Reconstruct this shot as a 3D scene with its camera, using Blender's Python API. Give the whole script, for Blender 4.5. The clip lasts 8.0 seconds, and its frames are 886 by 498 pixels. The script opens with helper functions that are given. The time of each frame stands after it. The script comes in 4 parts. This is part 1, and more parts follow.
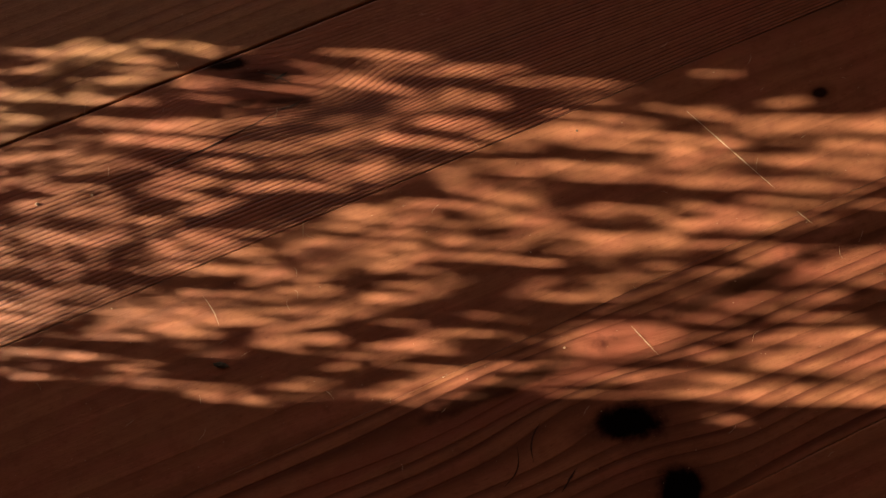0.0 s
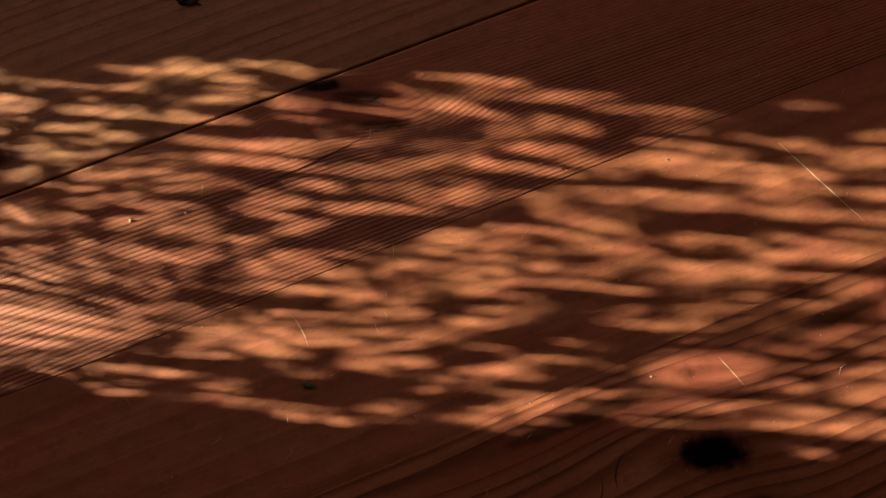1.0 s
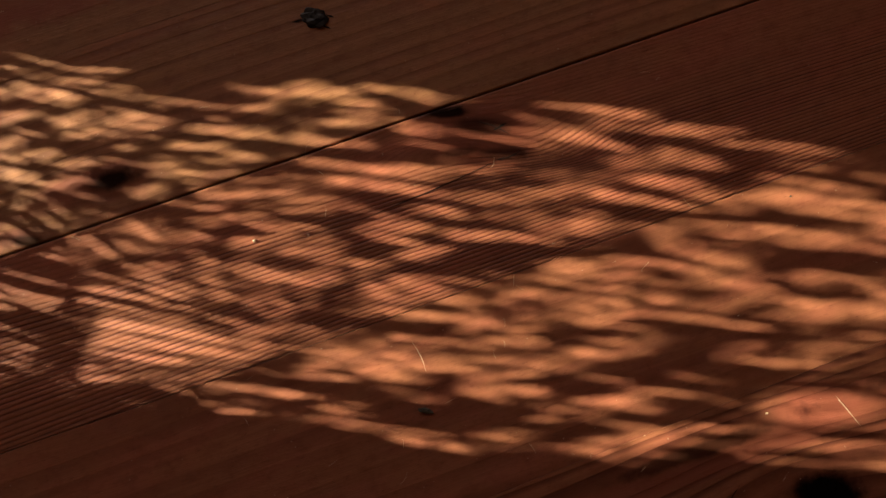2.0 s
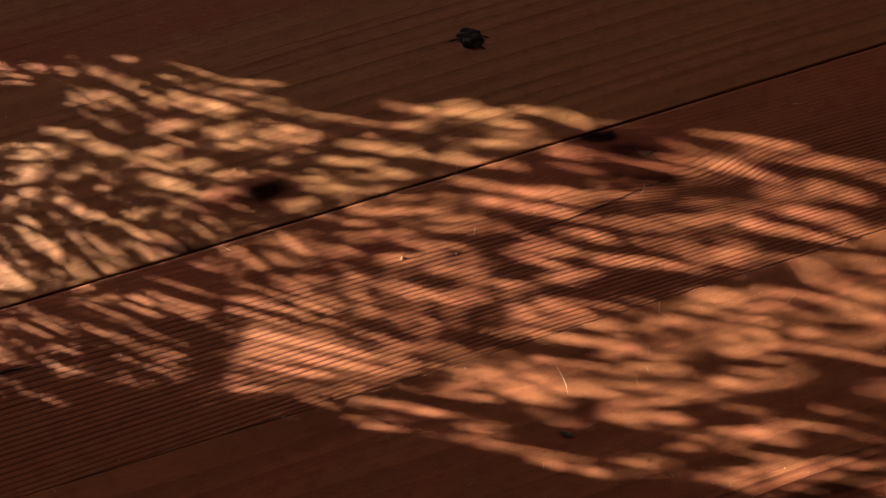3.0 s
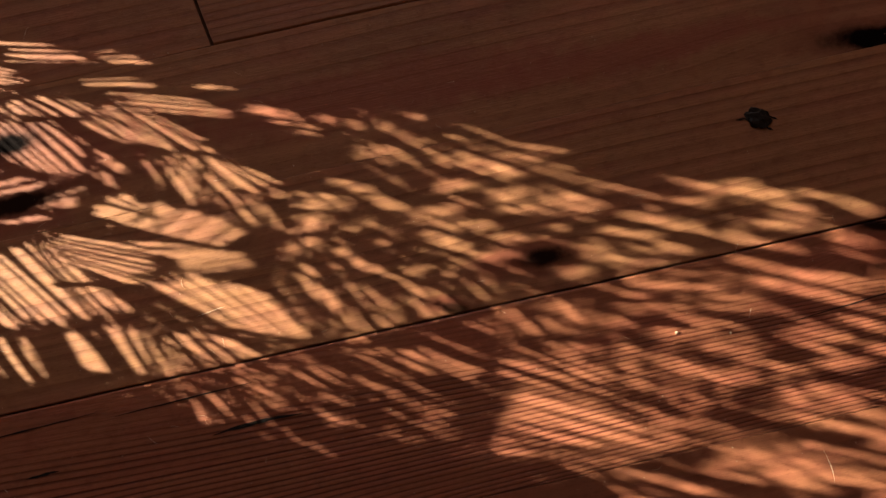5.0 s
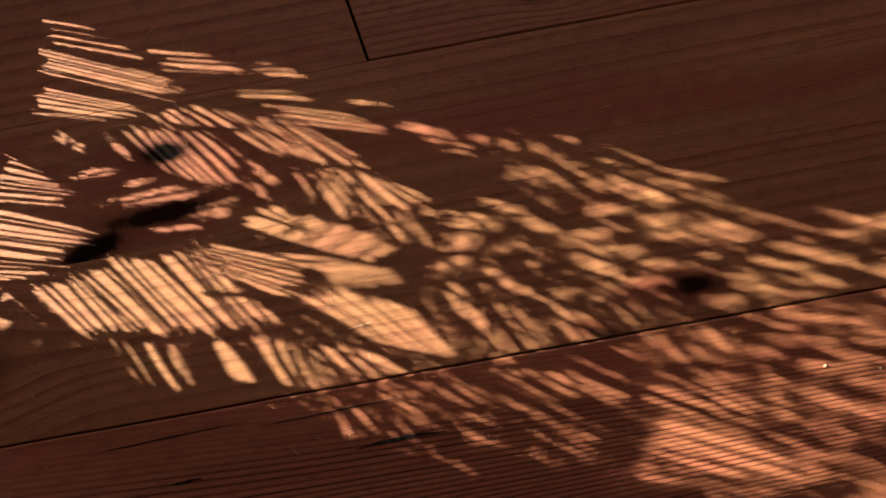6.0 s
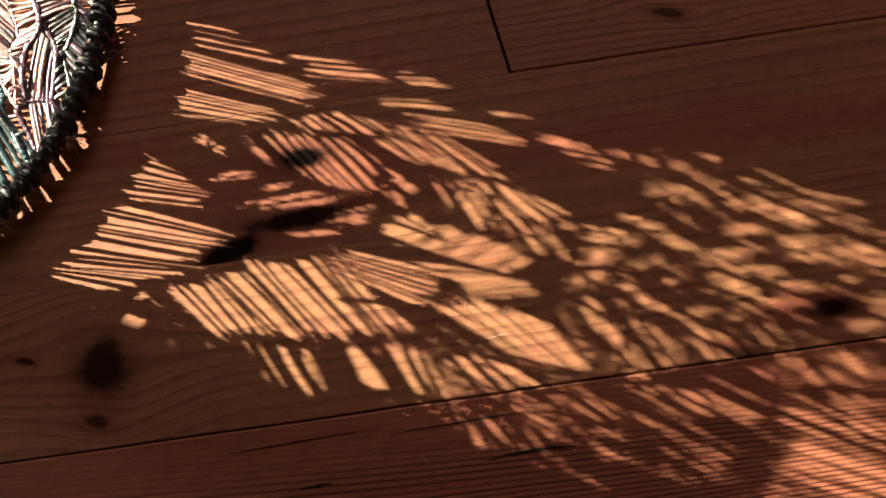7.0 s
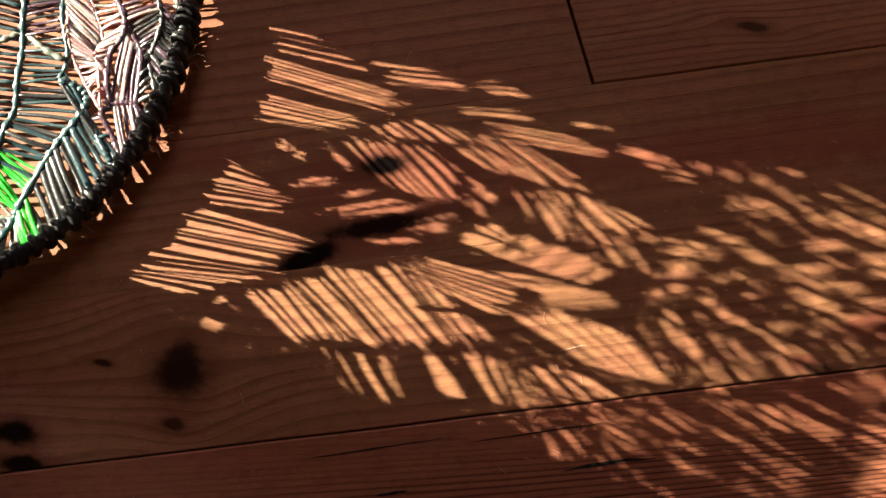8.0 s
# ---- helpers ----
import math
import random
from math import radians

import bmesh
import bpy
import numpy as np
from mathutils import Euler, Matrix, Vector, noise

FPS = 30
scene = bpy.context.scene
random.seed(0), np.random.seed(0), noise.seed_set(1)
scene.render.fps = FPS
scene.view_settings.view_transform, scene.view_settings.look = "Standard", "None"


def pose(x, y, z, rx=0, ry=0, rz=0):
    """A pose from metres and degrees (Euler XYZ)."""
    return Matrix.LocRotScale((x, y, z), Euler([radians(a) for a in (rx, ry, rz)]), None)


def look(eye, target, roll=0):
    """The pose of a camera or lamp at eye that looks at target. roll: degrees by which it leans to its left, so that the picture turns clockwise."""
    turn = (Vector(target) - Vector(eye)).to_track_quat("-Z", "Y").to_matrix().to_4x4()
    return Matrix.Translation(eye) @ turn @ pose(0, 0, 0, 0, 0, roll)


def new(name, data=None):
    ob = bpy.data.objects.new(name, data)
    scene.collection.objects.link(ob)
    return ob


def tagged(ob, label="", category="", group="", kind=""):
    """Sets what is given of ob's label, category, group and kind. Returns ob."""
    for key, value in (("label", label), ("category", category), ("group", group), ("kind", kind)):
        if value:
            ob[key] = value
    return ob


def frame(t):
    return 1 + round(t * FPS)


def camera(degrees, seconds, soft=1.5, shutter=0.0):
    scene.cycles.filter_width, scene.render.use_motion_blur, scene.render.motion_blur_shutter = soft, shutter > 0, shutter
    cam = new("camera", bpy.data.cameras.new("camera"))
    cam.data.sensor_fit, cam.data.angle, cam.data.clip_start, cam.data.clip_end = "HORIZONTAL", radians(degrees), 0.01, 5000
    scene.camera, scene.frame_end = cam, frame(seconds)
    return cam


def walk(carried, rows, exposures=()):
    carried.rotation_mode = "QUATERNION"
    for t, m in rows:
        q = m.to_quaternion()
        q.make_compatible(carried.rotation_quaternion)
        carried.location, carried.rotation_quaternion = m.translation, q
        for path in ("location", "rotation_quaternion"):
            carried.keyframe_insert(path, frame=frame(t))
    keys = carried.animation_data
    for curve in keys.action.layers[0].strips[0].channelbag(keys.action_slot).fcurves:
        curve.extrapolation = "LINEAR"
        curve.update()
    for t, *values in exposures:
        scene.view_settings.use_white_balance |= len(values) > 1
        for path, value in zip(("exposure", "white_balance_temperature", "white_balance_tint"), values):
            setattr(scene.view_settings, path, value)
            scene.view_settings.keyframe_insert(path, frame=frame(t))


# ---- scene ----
cam = camera(59.3, 8.0)
METRES, EYE, TILT, LEAN, TURN = 0.504, 0.413, -89.24, -2.33, 0.0
ROWS = [
    (0.0, 0.0, 0.0, 0.0, -0.0, 0.0, -0.0),
    (0.5, -0.0348, -0.0003, 0.0048, 0.19, 0.05, -0.55),
    (1.0, -0.0881, -0.0014, 0.0216, 0.44, 0.23, -1.38),
    (2.5, -0.2753, -0.0064, 0.0522, 1.44, 0.17, -4.27),
    (3.0, -0.3504, -0.0097, 0.0578, 1.9, 0.14, -5.43),
    (3.5, -0.4237, -0.0131, 0.0686, 2.25, 0.2, -6.49),
    (4.0, -0.4996, -0.0173, 0.0746, 2.64, 0.4, -7.62),
    (5.5, -0.6958, -0.031, 0.0885, 3.62, 0.46, -10.42),
    (6.0, -0.7736, -0.0368, 0.083, 4.14, 0.21, -11.56),
    (6.5, -0.8386, -0.0422, 0.0712, 4.49, 0.3, -12.51),
    (7.0, -0.9079, -0.0485, 0.0642, 4.85, 0.17, -13.5),
    (7.5, -0.9516, -0.0525, 0.0588, 5.02, 0.13, -14.11),
    (8.0, -0.9877, -0.0561, 0.0555, 5.23, 0.0, -14.62),
]
walk(cam, [(t, pose(0, 0, EYE, TILT, LEAN, TURN) @ pose(METRES * x, METRES * y, METRES * z, 90 + pitch, roll, yaw)) for t, x, y, z, yaw, pitch, roll in ROWS],
     exposures=[(0.0, 2.09, 6900, 11), (4.0, 2.31, 6500, 10), (8.0, 2.47, 6120, 10)])

# ---- light: low sun through a narrow window, and a weak fill lamp added ----
SUN_SLOPE = 0.364            # rise of the sun's rays per metre
SUN_SIDE = -0.04             # sideways drift of the rays per metre
SUN_DIR = Vector((1.0, SUN_SIDE, -SUN_SLOPE)).normalized()

world = bpy.data.worlds.new("world")
scene.world = world
world.use_nodes = True
sky = world.node_tree.nodes.new("ShaderNodeTexSky")
sky.sky_type, sky.sun_disc = "NISHITA", False
sky.sun_elevation = math.atan(SUN_SLOPE)
sky.sun_rotation = radians(-92.0)
world.node_tree.nodes["Background"].inputs[1].default_value = 0.06
world.node_tree.links.new(sky.outputs[0], world.node_tree.nodes["Background"].inputs[0])

sun_data = bpy.data.lights.new("sun", "SUN")
sun_data.energy, sun_data.angle, sun_data.color = 5.0, radians(0.34), (1.0, 0.87, 0.64)
sun = new("sun", sun_data)
sun.matrix_world = look(-SUN_DIR * 3, (0, 0, 0))

# unseen area lamp, added to lift the boards that the sun misses
lamp_data = bpy.data.lights.new("fill_lamp", "AREA")
lamp_data.shape, lamp_data.size, lamp_data.size_y = "RECTANGLE", 0.9, 1.0
lamp_data.energy, lamp_data.color = 2.25, (1.0, 0.77, 0.66)
fill_lamp = new("fill_lamp", lamp_data)
fill_lamp.matrix_world = look((-1.25, 2.13, 1.4), (-0.7, 0.0, 0.2))


# ---- node helpers ----
def material(name, rough=0.5, metal=0.0):
    m = bpy.data.materials.new(name)
    m.use_nodes = True
    b = m.node_tree.nodes["Principled BSDF"]
    b.inputs["Roughness"].default_value, b.inputs["Metallic"].default_value = rough, metal
    return m, m.node_tree, b


def calc(nt, op, a, b=None, c=None):
    n = nt.nodes.new("ShaderNodeMath")
    n.operation = op
    for i, v in enumerate((a, b, c)):
        if v is None:
            continue
        if isinstance(v, (int, float)):
            n.inputs[i].default_value = v
        else:
            nt.links.new(v, n.inputs[i])
    return n.outputs[0]


def smooth(nt, v, lo, hi, a=0.0, b=1.0):
    n = nt.nodes.new("ShaderNodeMapRange")
    n.interpolation_type = "SMOOTHSTEP"
    nt.links.new(v, n.inputs[0])
    for i, w in zip((1, 2, 3, 4), (lo, hi, a, b)):
        n.inputs[i].default_value = w
    return n.outputs[0]


def noise_of(nt, x, y, scale, detail=3.0, rough=0.55, z=0.0):
    """Noise over two stretched coordinates."""
    c = nt.nodes.new("ShaderNodeCombineXYZ")
    nt.links.new(x, c.inputs[0])
    nt.links.new(y, c.inputs[1])
    c.inputs[2].default_value = z
    n = nt.nodes.new("ShaderNodeTexNoise")
    n.inputs["Scale"].default_value, n.inputs["Detail"].default_value, n.inputs["Roughness"].default_value = scale, detail, rough
    nt.links.new(c.outputs[0], n.inputs["Vector"])
    return n.outputs[0]


def blend(nt, fac, a, b):
    n = nt.nodes.new("ShaderNodeMix")
    n.data_type = "RGBA"
    if isinstance(fac, (int, float)):
        n.inputs[0].default_value = fac
    else:
        nt.links.new(fac, n.inputs[0])
    for i, v in ((6, a), (7, b)):
        if isinstance(v, tuple):
            n.inputs[i].default_value = (*v, 1)
        else:
            nt.links.new(v, n.inputs[i])
    return n.outputs[2]


BOARD_TURN = radians(22.0)
KNOT_TURN = radians(-17.0)   # the branches leave the boards askew


def wood(name, spacing, late, base, dark, knots=(), reds=(), streaks=0.3, seed=0.0, fine=(), wave=0.010, narrowing=None):
    """Pine: growth rings along the board that bend round its knots. spacing: ring width; late: how dark the late wood is;
    knots: (u, v, half length, half width, darkness, turn in degrees); reds: resin-red figure (u, v, half length, half width);
    fine: (v low, v high) band of close rings; narrowing: (v, rate) about which the rings draw together along the board."""
    m, nt, b = material(name)
    co = nt.nodes.new("ShaderNodeTexCoord")
    mp = nt.nodes.new("ShaderNodeMapping")
    mp.vector_type = "POINT"
    mp.inputs["Rotation"].default_value[2] = -BOARD_TURN
    nt.links.new(co.outputs["Object"], mp.inputs[0])
    sp = nt.nodes.new("ShaderNodeSeparateXYZ")
    nt.links.new(mp.outputs[0], sp.inputs[0])
    u, v = sp.outputs[0], sp.outputs[1]
    bend = v
    dark_mask, halo_mask = None, None
    wob = noise_of(nt, calc(nt, "MULTIPLY", u, 60.0), calc(nt, "MULTIPLY", v, 60.0), 1.0, 4.0, 0.6, seed + 3)
    for ku, kv, ka, kb, kd, *lie in knots:
        du0 = calc(nt, "SUBTRACT", u, ku)
        dv0 = calc(nt, "SUBTRACT", v, kv)
        turn = radians(lie[0]) if lie else KNOT_TURN
        kc, ks = math.cos(turn), math.sin(turn)
        du = calc(nt, "ADD", calc(nt, "MULTIPLY", du0, kc), calc(nt, "MULTIPLY", dv0, ks))
        dv = calc(nt, "SUBTRACT", calc(nt, "MULTIPLY", dv0, kc), calc(nt, "MULTIPLY", du0, ks))
        def ell(a, bb):
            x = calc(nt, "MULTIPLY", du, 1 / a)
            y = calc(nt, "MULTIPLY", dv, 1 / bb)
            return calc(nt, "ADD", calc(nt, "MULTIPLY", x, x), calc(nt, "MULTIPLY", y, y))
        w = calc(nt, "EXPONENT", calc(nt, "MULTIPLY", ell(ka * 3.2, kb * 2.6), -1.0))
        bend = calc(nt, "SUBTRACT", bend, calc(nt, "MULTIPLY", calc(nt, "MULTIPLY", dv0, w), 0.8))
        d = calc(nt, "ADD", calc(nt, "SQRT", ell(ka, kb)), calc(nt, "MULTIPLY", calc(nt, "SUBTRACT", wob, 0.5), 1.3))
        core = calc(nt, "MULTIPLY", smooth(nt, d, 1.25, 0.60), kd)
        halo = calc(nt, "MULTIPLY", smooth(nt, d, 2.4, 0.8), 0.7 * kd)
        dark_mask = core if dark_mask is None else calc(nt, "MAXIMUM", dark_mask, core)
        halo_mask = halo if halo_mask is None else calc(nt, "MAXIMUM", halo_mask, halo)
    drift = noise_of(nt, calc(nt, "MULTIPLY", u, 2.2), calc(nt, "MULTIPLY", v, 9.0), 1.0, 2.0, 0.5, seed)
    bend = calc(nt, "ADD", bend, calc(nt, "MULTIPLY", calc(nt, "SUBTRACT", drift, 0.5), wave))
    # rings grow wider and narrower across the board
    swell = noise_of(nt, calc(nt, "MULTIPLY", u, 0.3), calc(nt, "MULTIPLY", bend, 28.0), 1.0, 1.0, 0.5, seed + 7)
    across = bend
    if narrowing:
        rate = calc(nt, "MAXIMUM", calc(nt, "MULTIPLY_ADD", calc(nt, "ADD", u, 0.25), narrowing[1], 1.0), 0.4)
        across = calc(nt, "MULTIPLY", calc(nt, "SUBTRACT", bend, narrowing[0]), rate)
    phase = calc(nt, "ADD", calc(nt, "MULTIPLY", across, 1 / spacing), calc(nt, "MULTIPLY", swell, 2.2))
    saw = calc(nt, "FRACT", phase)
    ring = calc(nt, "MULTIPLY", smooth(nt, saw, 0.38, 0.84), smooth(nt, saw, 1.0, 0.92))
    per = noise_of(nt, calc(nt, "MULTIPLY", u, 1.5), calc(nt, "MULTIPLY", calc(nt, "FLOOR", phase), 7.31), 1.0, 1.0, 0.5, seed + 11)
    ring = calc(nt, "MULTIPLY", ring, smooth(nt, per, 0.25, 0.7, 0.45, 1.0))
    amount = late
    if fine:
        lo, hi, gain = fine
        inside = calc(nt, "MULTIPLY", smooth(nt, v, lo - 0.006, lo + 0.002), smooth(nt, v, hi + 0.012, hi - 0.012))
        amount = calc(nt, "ADD", late, calc(nt, "MULTIPLY", inside, gain))
    ring = calc(nt, "MULTIPLY", ring, amount)
    fibre = noise_of(nt, calc(nt, "MULTIPLY", u, 26.0), calc(nt, "MULTIPLY", bend, 1500.0), 1.0, 3.0, 0.6, seed + 1)
    cloud = noise_of(nt, calc(nt, "MULTIPLY", u, 3.2), calc(nt, "MULTIPLY", bend, 34.0), 1.0, 3.0, 0.55, seed + 2)
    mottle = noise_of(nt, calc(nt, "MULTIPLY", u, 90.0), calc(nt, "MULTIPLY", v, 140.0), 1.0, 4.0, 0.65, seed + 5)
    streak = noise_of(nt, calc(nt, "MULTIPLY", u, 7.0), calc(nt, "MULTIPLY", bend, 230.0), 1.0, 3.0, 0.6, seed + 9)
    pore = noise_of(nt, calc(nt, "MULTIPLY", u, 260.0), calc(nt, "MULTIPLY", v, 900.0), 1.0, 2.0, 0.6, seed + 13)
    mid = tuple(0.5 * p + 0.5 * q for p, q in zip(base, dark))
    col = blend(nt, calc(nt, "MULTIPLY", smooth(nt, cloud, 0.40, 0.72), streaks), base, mid)
    # rosy patches in the honey-coloured wood
    blush = noise_of(nt, calc(nt, "MULTIPLY", u, 16.0), calc(nt, "MULTIPLY", bend, 42.0), 1.0, 3.0, 0.6, seed + 17)
    col = blend(nt, smooth(nt, blush, 0.42, 0.66, 0.0, 0.5), col, (base[0] * 1.04, base[1] * 0.80, base[2] * 1.0))
    col = blend(nt, calc(nt, "MULTIPLY", smooth(nt, streak, 0.42, 0.70), 0.42), col, mid)
    col = blend(nt, ring, col, dark)
    col = blend(nt, calc(nt, "MULTIPLY", smooth(nt, pore, 0.56, 0.74), 0.35), col, dark)
    col = blend(nt, calc(nt, "MULTIPLY", smooth(nt, fibre, 0.42, 0.75), 0.45), col, mid)
    col = blend(nt, calc(nt, "MULTIPLY", smooth(nt, mottle, 0.45, 0.72), 0.28), col, dark)
    for ru, rv, ra, rb in reds:
        x = calc(nt, "MULTIPLY", calc(nt, "SUBTRACT", u, ru), 1 / ra)
        y = calc(nt, "MULTIPLY", calc(nt, "SUBTRACT", v, rv), 1 / rb)
        d = calc(nt, "SQRT", calc(nt, "ADD", calc(nt, "MULTIPLY", x, x), calc(nt, "MULTIPLY", y, y)))
        d = calc(nt, "ADD", d, calc(nt, "MULTIPLY", calc(nt, "SUBTRACT", wob, 0.5), 1.6))
        col = blend(nt, smooth(nt, d, 1.2, 0.4, 0.0, 0.65), col, (0.31, 0.090, 0.055))
        if ra < 0.06:
            col = blend(nt, calc(nt, "MULTIPLY", smooth(nt, d, 1.0, 0.3, 0.0, 0.75), smooth(nt, wob, 0.52, 0.66)), col, (0.10, 0.022, 0.018))
    if dark_mask is not None:
        col = blend(nt, halo_mask, col, (0.16, 0.050, 0.028))
        col = blend(nt, dark_mask, col, (0.005, 0.003, 0.003))
    # pale worn specks and hair scratches; the specks also paint in tiny sparkles
    sc = nt.nodes.new("ShaderNodeTexVoronoi")
    sc.inputs["Scale"].default_value = 260.0
    nt.links.new(co.outputs["Object"], sc.inputs["Vector"])
    glint_speck = calc(nt, "MULTIPLY", smooth(nt, sc.outputs["Distance"], 0.13, 0.05), smooth(nt, mottle, 0.56, 0.66))
    col = blend(nt, calc(nt, "MULTIPLY", glint_speck, 0.6), col, (0.75, 0.55, 0.38))
    nt.links.new(col, b.inputs["Base Color"])
    if dark_mask is None:
        b.inputs["Specular IOR Level"].default_value = 0.30
    else:
        nt.links.new(calc(nt, "MULTIPLY_ADD", dark_mask, -0.28, 0.30), b.inputs["Specular IOR Level"])
    nt.links.new(smooth(nt, mottle, 0.3, 0.75, 0.42, 0.62), b.inputs["Roughness"])
    height = calc(nt, "SUBTRACT", calc(nt, "MULTIPLY", fibre, 0.35), calc(nt, "MULTIPLY", ring, 0.8))
    height = calc(nt, "ADD", height, calc(nt, "ADD", calc(nt, "MULTIPLY", mottle, 0.6), calc(nt, "MULTIPLY", pore, 0.4)))
    bp = nt.nodes.new("ShaderNodeBump")
    bp.inputs["Strength"].default_value, bp.inputs["Distance"].default_value = 0.7, 0.0005
    nt.links.new(height, bp.inputs["Height"])
    nt.links.new(bp.outputs[0], b.inputs["Normal"])
    return m


def plain(name, color, rough=0.6, grain=60.0, spread=0.25, bump=0.3, depth=0.0006, sheen=0.0):
    """A surface of one colour with cloudy variation at two scales and fine relief."""
    m, nt, b = material(name, rough)
    co = nt.nodes.new("ShaderNodeTexCoord")
    n1 = nt.nodes.new("ShaderNodeTexNoise")
    n2 = nt.nodes.new("ShaderNodeTexNoise")
    for n, s in ((n1, grain), (n2, grain * 0.08)):
        n.inputs["Scale"].default_value, n.inputs["Detail"].default_value = s, 4.0
        nt.links.new(co.outputs["Object"], n.inputs["Vector"])
    dk = tuple(c * (1 - spread) for c in color)
    lt = tuple(min(1.0, c * (1 + spread)) for c in color)
    col = blend(nt, smooth(nt, n1.outputs[0], 0.3, 0.7), dk, lt)
    col = blend(nt, calc(nt, "MULTIPLY", smooth(nt, n2.outputs[0], 0.4, 0.7), 0.4), col, dk)
    nt.links.new(col, b.inputs["Base Color"])
    b.inputs["Sheen Weight"].default_value = sheen
    bp = nt.nodes.new("ShaderNodeBump")
    bp.inputs["Strength"].default_value, bp.inputs["Distance"].default_value = bump, depth
    nt.links.new(n1.outputs[0], bp.inputs["Height"])
    nt.links.new(bp.outputs[0], b.inputs["Normal"])
    return m


def yarn(name, color, rough=0.38):
    """Satin twisted cord."""
    m = plain(name, color, rough, 900.0, 0.35, 0.6, 0.0004, 0.1)
    b = m.node_tree.nodes["Principled BSDF"]
    b.inputs["Specular IOR Level"].default_value = 0.8
    b.inputs["Coat Weight"].default_value, b.inputs["Coat Roughness"].default_value = 0.35, 0.3
    return m


PLASTER = plain("warm_plaster", (0.34, 0.20, 0.12), 0.9, 30.0, 0.12)
CEILING_PAINT = plain("ceiling_paint", (0.55, 0.42, 0.30), 0.9, 25.0, 0.08)
SUBFLOOR = plain("subfloor_dust", (0.03, 0.018, 0.012), 0.95, 120.0, 0.4)
RESIN = plain("dark_resin", (0.007, 0.005, 0.005), 0.45, 300.0, 0.5)
CRACK = plain("open_crack", (0.008, 0.005, 0.004), 0.9, 300.0, 0.4)
GRAIN_MARK = plain("dark_grain", (0.045, 0.016, 0.010), 0.8, 300.0, 0.4)
CHIP = plain("grey_chip", (0.10, 0.085, 0.06), 0.7, 500.0, 0.5)
SCRATCHED = plain("raw_scratch", (0.80, 0.62, 0.45), 0.8, 700.0, 0.3)


# ---- mesh helpers ----
def mesh_of(name, verts, faces, mat, parent=None, label="", flat=False):
    me = bpy.data.meshes.new(name)
    me.from_pydata(verts, [], faces)
    me.materials.append(mat)
    if not flat:
        me.polygons.foreach_set("use_smooth", [True] * len(me.polygons))
    me.update()
    ob = new(name, me)
    if parent:
        ob.parent = parent
    if label:
        ob["label"] = label
    return ob


def box(name, lo, hi, mat, parent=None, label=""):
    (a, b, c), (d, e, f) = lo, hi
    v = [(a, b, c), (d, b, c), (d, e, c), (a, e, c), (a, b, f), (d, b, f), (d, e, f), (a, e, f)]
    q = [(0, 3, 2, 1), (4, 5, 6, 7), (0, 1, 5, 4), (1, 2, 6, 5), (2, 3, 7, 6), (3, 0, 4, 7)]
    return mesh_of(name, v, q, mat, parent, label, True)


def spline(points, n):
    """A smooth curve through a few points (Catmull-Rom), n steps a span."""
    p = [Vector(q) for q in points]
    p = [2 * p[0] - p[1]] + p + [2 * p[-1] - p[-2]]
    out = []
    for i in range(1, len(p) - 2):
        for k in range(n):
            t = k / n
            out.append(0.5 * ((2 * p[i]) + (p[i + 1] - p[i - 1]) * t + (2 * p[i - 1] - 5 * p[i] + 4 * p[i + 1] - p[i + 2]) * t * t
                              + (3 * p[i] - p[i - 1] - 3 * p[i + 1] + p[i + 2]) * t ** 3))
    out.append(p[-2])
    return out


def tube(path, radius, sides=6, closed=False, store=None):
    """Vertices and faces of a cord along a path; radius: a number or a function of 0..1."""
    verts, faces = store if store else ([], [])
    base, n = len(verts), len(path)
    for i, p in enumerate(path):
        a = path[(i - 1) % n] if closed or i > 0 else p
        b = path[(i + 1) % n] if closed or i < n - 1 else p
        d = (b - a).normalized()
        s = d.cross(Vector((0.13, 0.21, 0.97))).normalized()
        w = d.cross(s)
        r = radius(i / max(1, n - 1)) if callable(radius) else radius
        for k in range(sides):
            g = 2 * math.pi * k / sides
            verts.append(p + (s * math.cos(g) + w * math.sin(g)) * r)
    for i in range(n if closed else n - 1):
        j = (i + 1) % n
        for k in range(sides):
            l = (k + 1) % sides
            faces.append((base + i * sides + k, base + i * sides + l, base + j * sides + l, base + j * sides + k))
    if not closed:
        faces.append(tuple(base + k for k in reversed(range(sides))))
        faces.append(tuple(base + (n - 1) * sides + k for k in range(sides)))
    return verts, faces


def cord(name, path, radius, mat, parent, label="", sides=6, closed=False, flat=1.0):
    v, f = tube(path, radius, sides, closed)
    if flat < 1.0:
        for i, p in enumerate(v):
            p.z = path[i // sides].z + (p.z - path[i // sides].z) * flat
    return mesh_of(name, v, f, mat, parent, label)


# ---- the room that closes the place ----
X0, X1, Y0, Y1, TOP = -1.90, 1.60, -1.60, 2.10, 2.30
SLIT_Y0, SLIT_Y1, SLIT_Z0, SLIT_Z1 = -0.028, 0.200, 0.24, 1.55
wall_west = tagged(new("wall_west"), "warm plastered wall with a tall narrow window", "wall", kind="structure")
for lo, hi in (((X0 - 0.12, -0.25, -0.05), (X0, SLIT_Y0, TOP)), ((X0 - 0.12, SLIT_Y1, -0.05), (X0, Y1, TOP)),
               ((X0 - 0.12, SLIT_Y0, -0.05), (X0, SLIT_Y1, SLIT_Z0)), ((X0 - 0.12, SLIT_Y0, SLIT_Z1), (X0, SLIT_Y1, TOP)),
               ((X0 - 0.12, Y0, -0.05), (X0, -0.25, TOP))):
    box("wall_panel", lo, hi, PLASTER, wall_west)
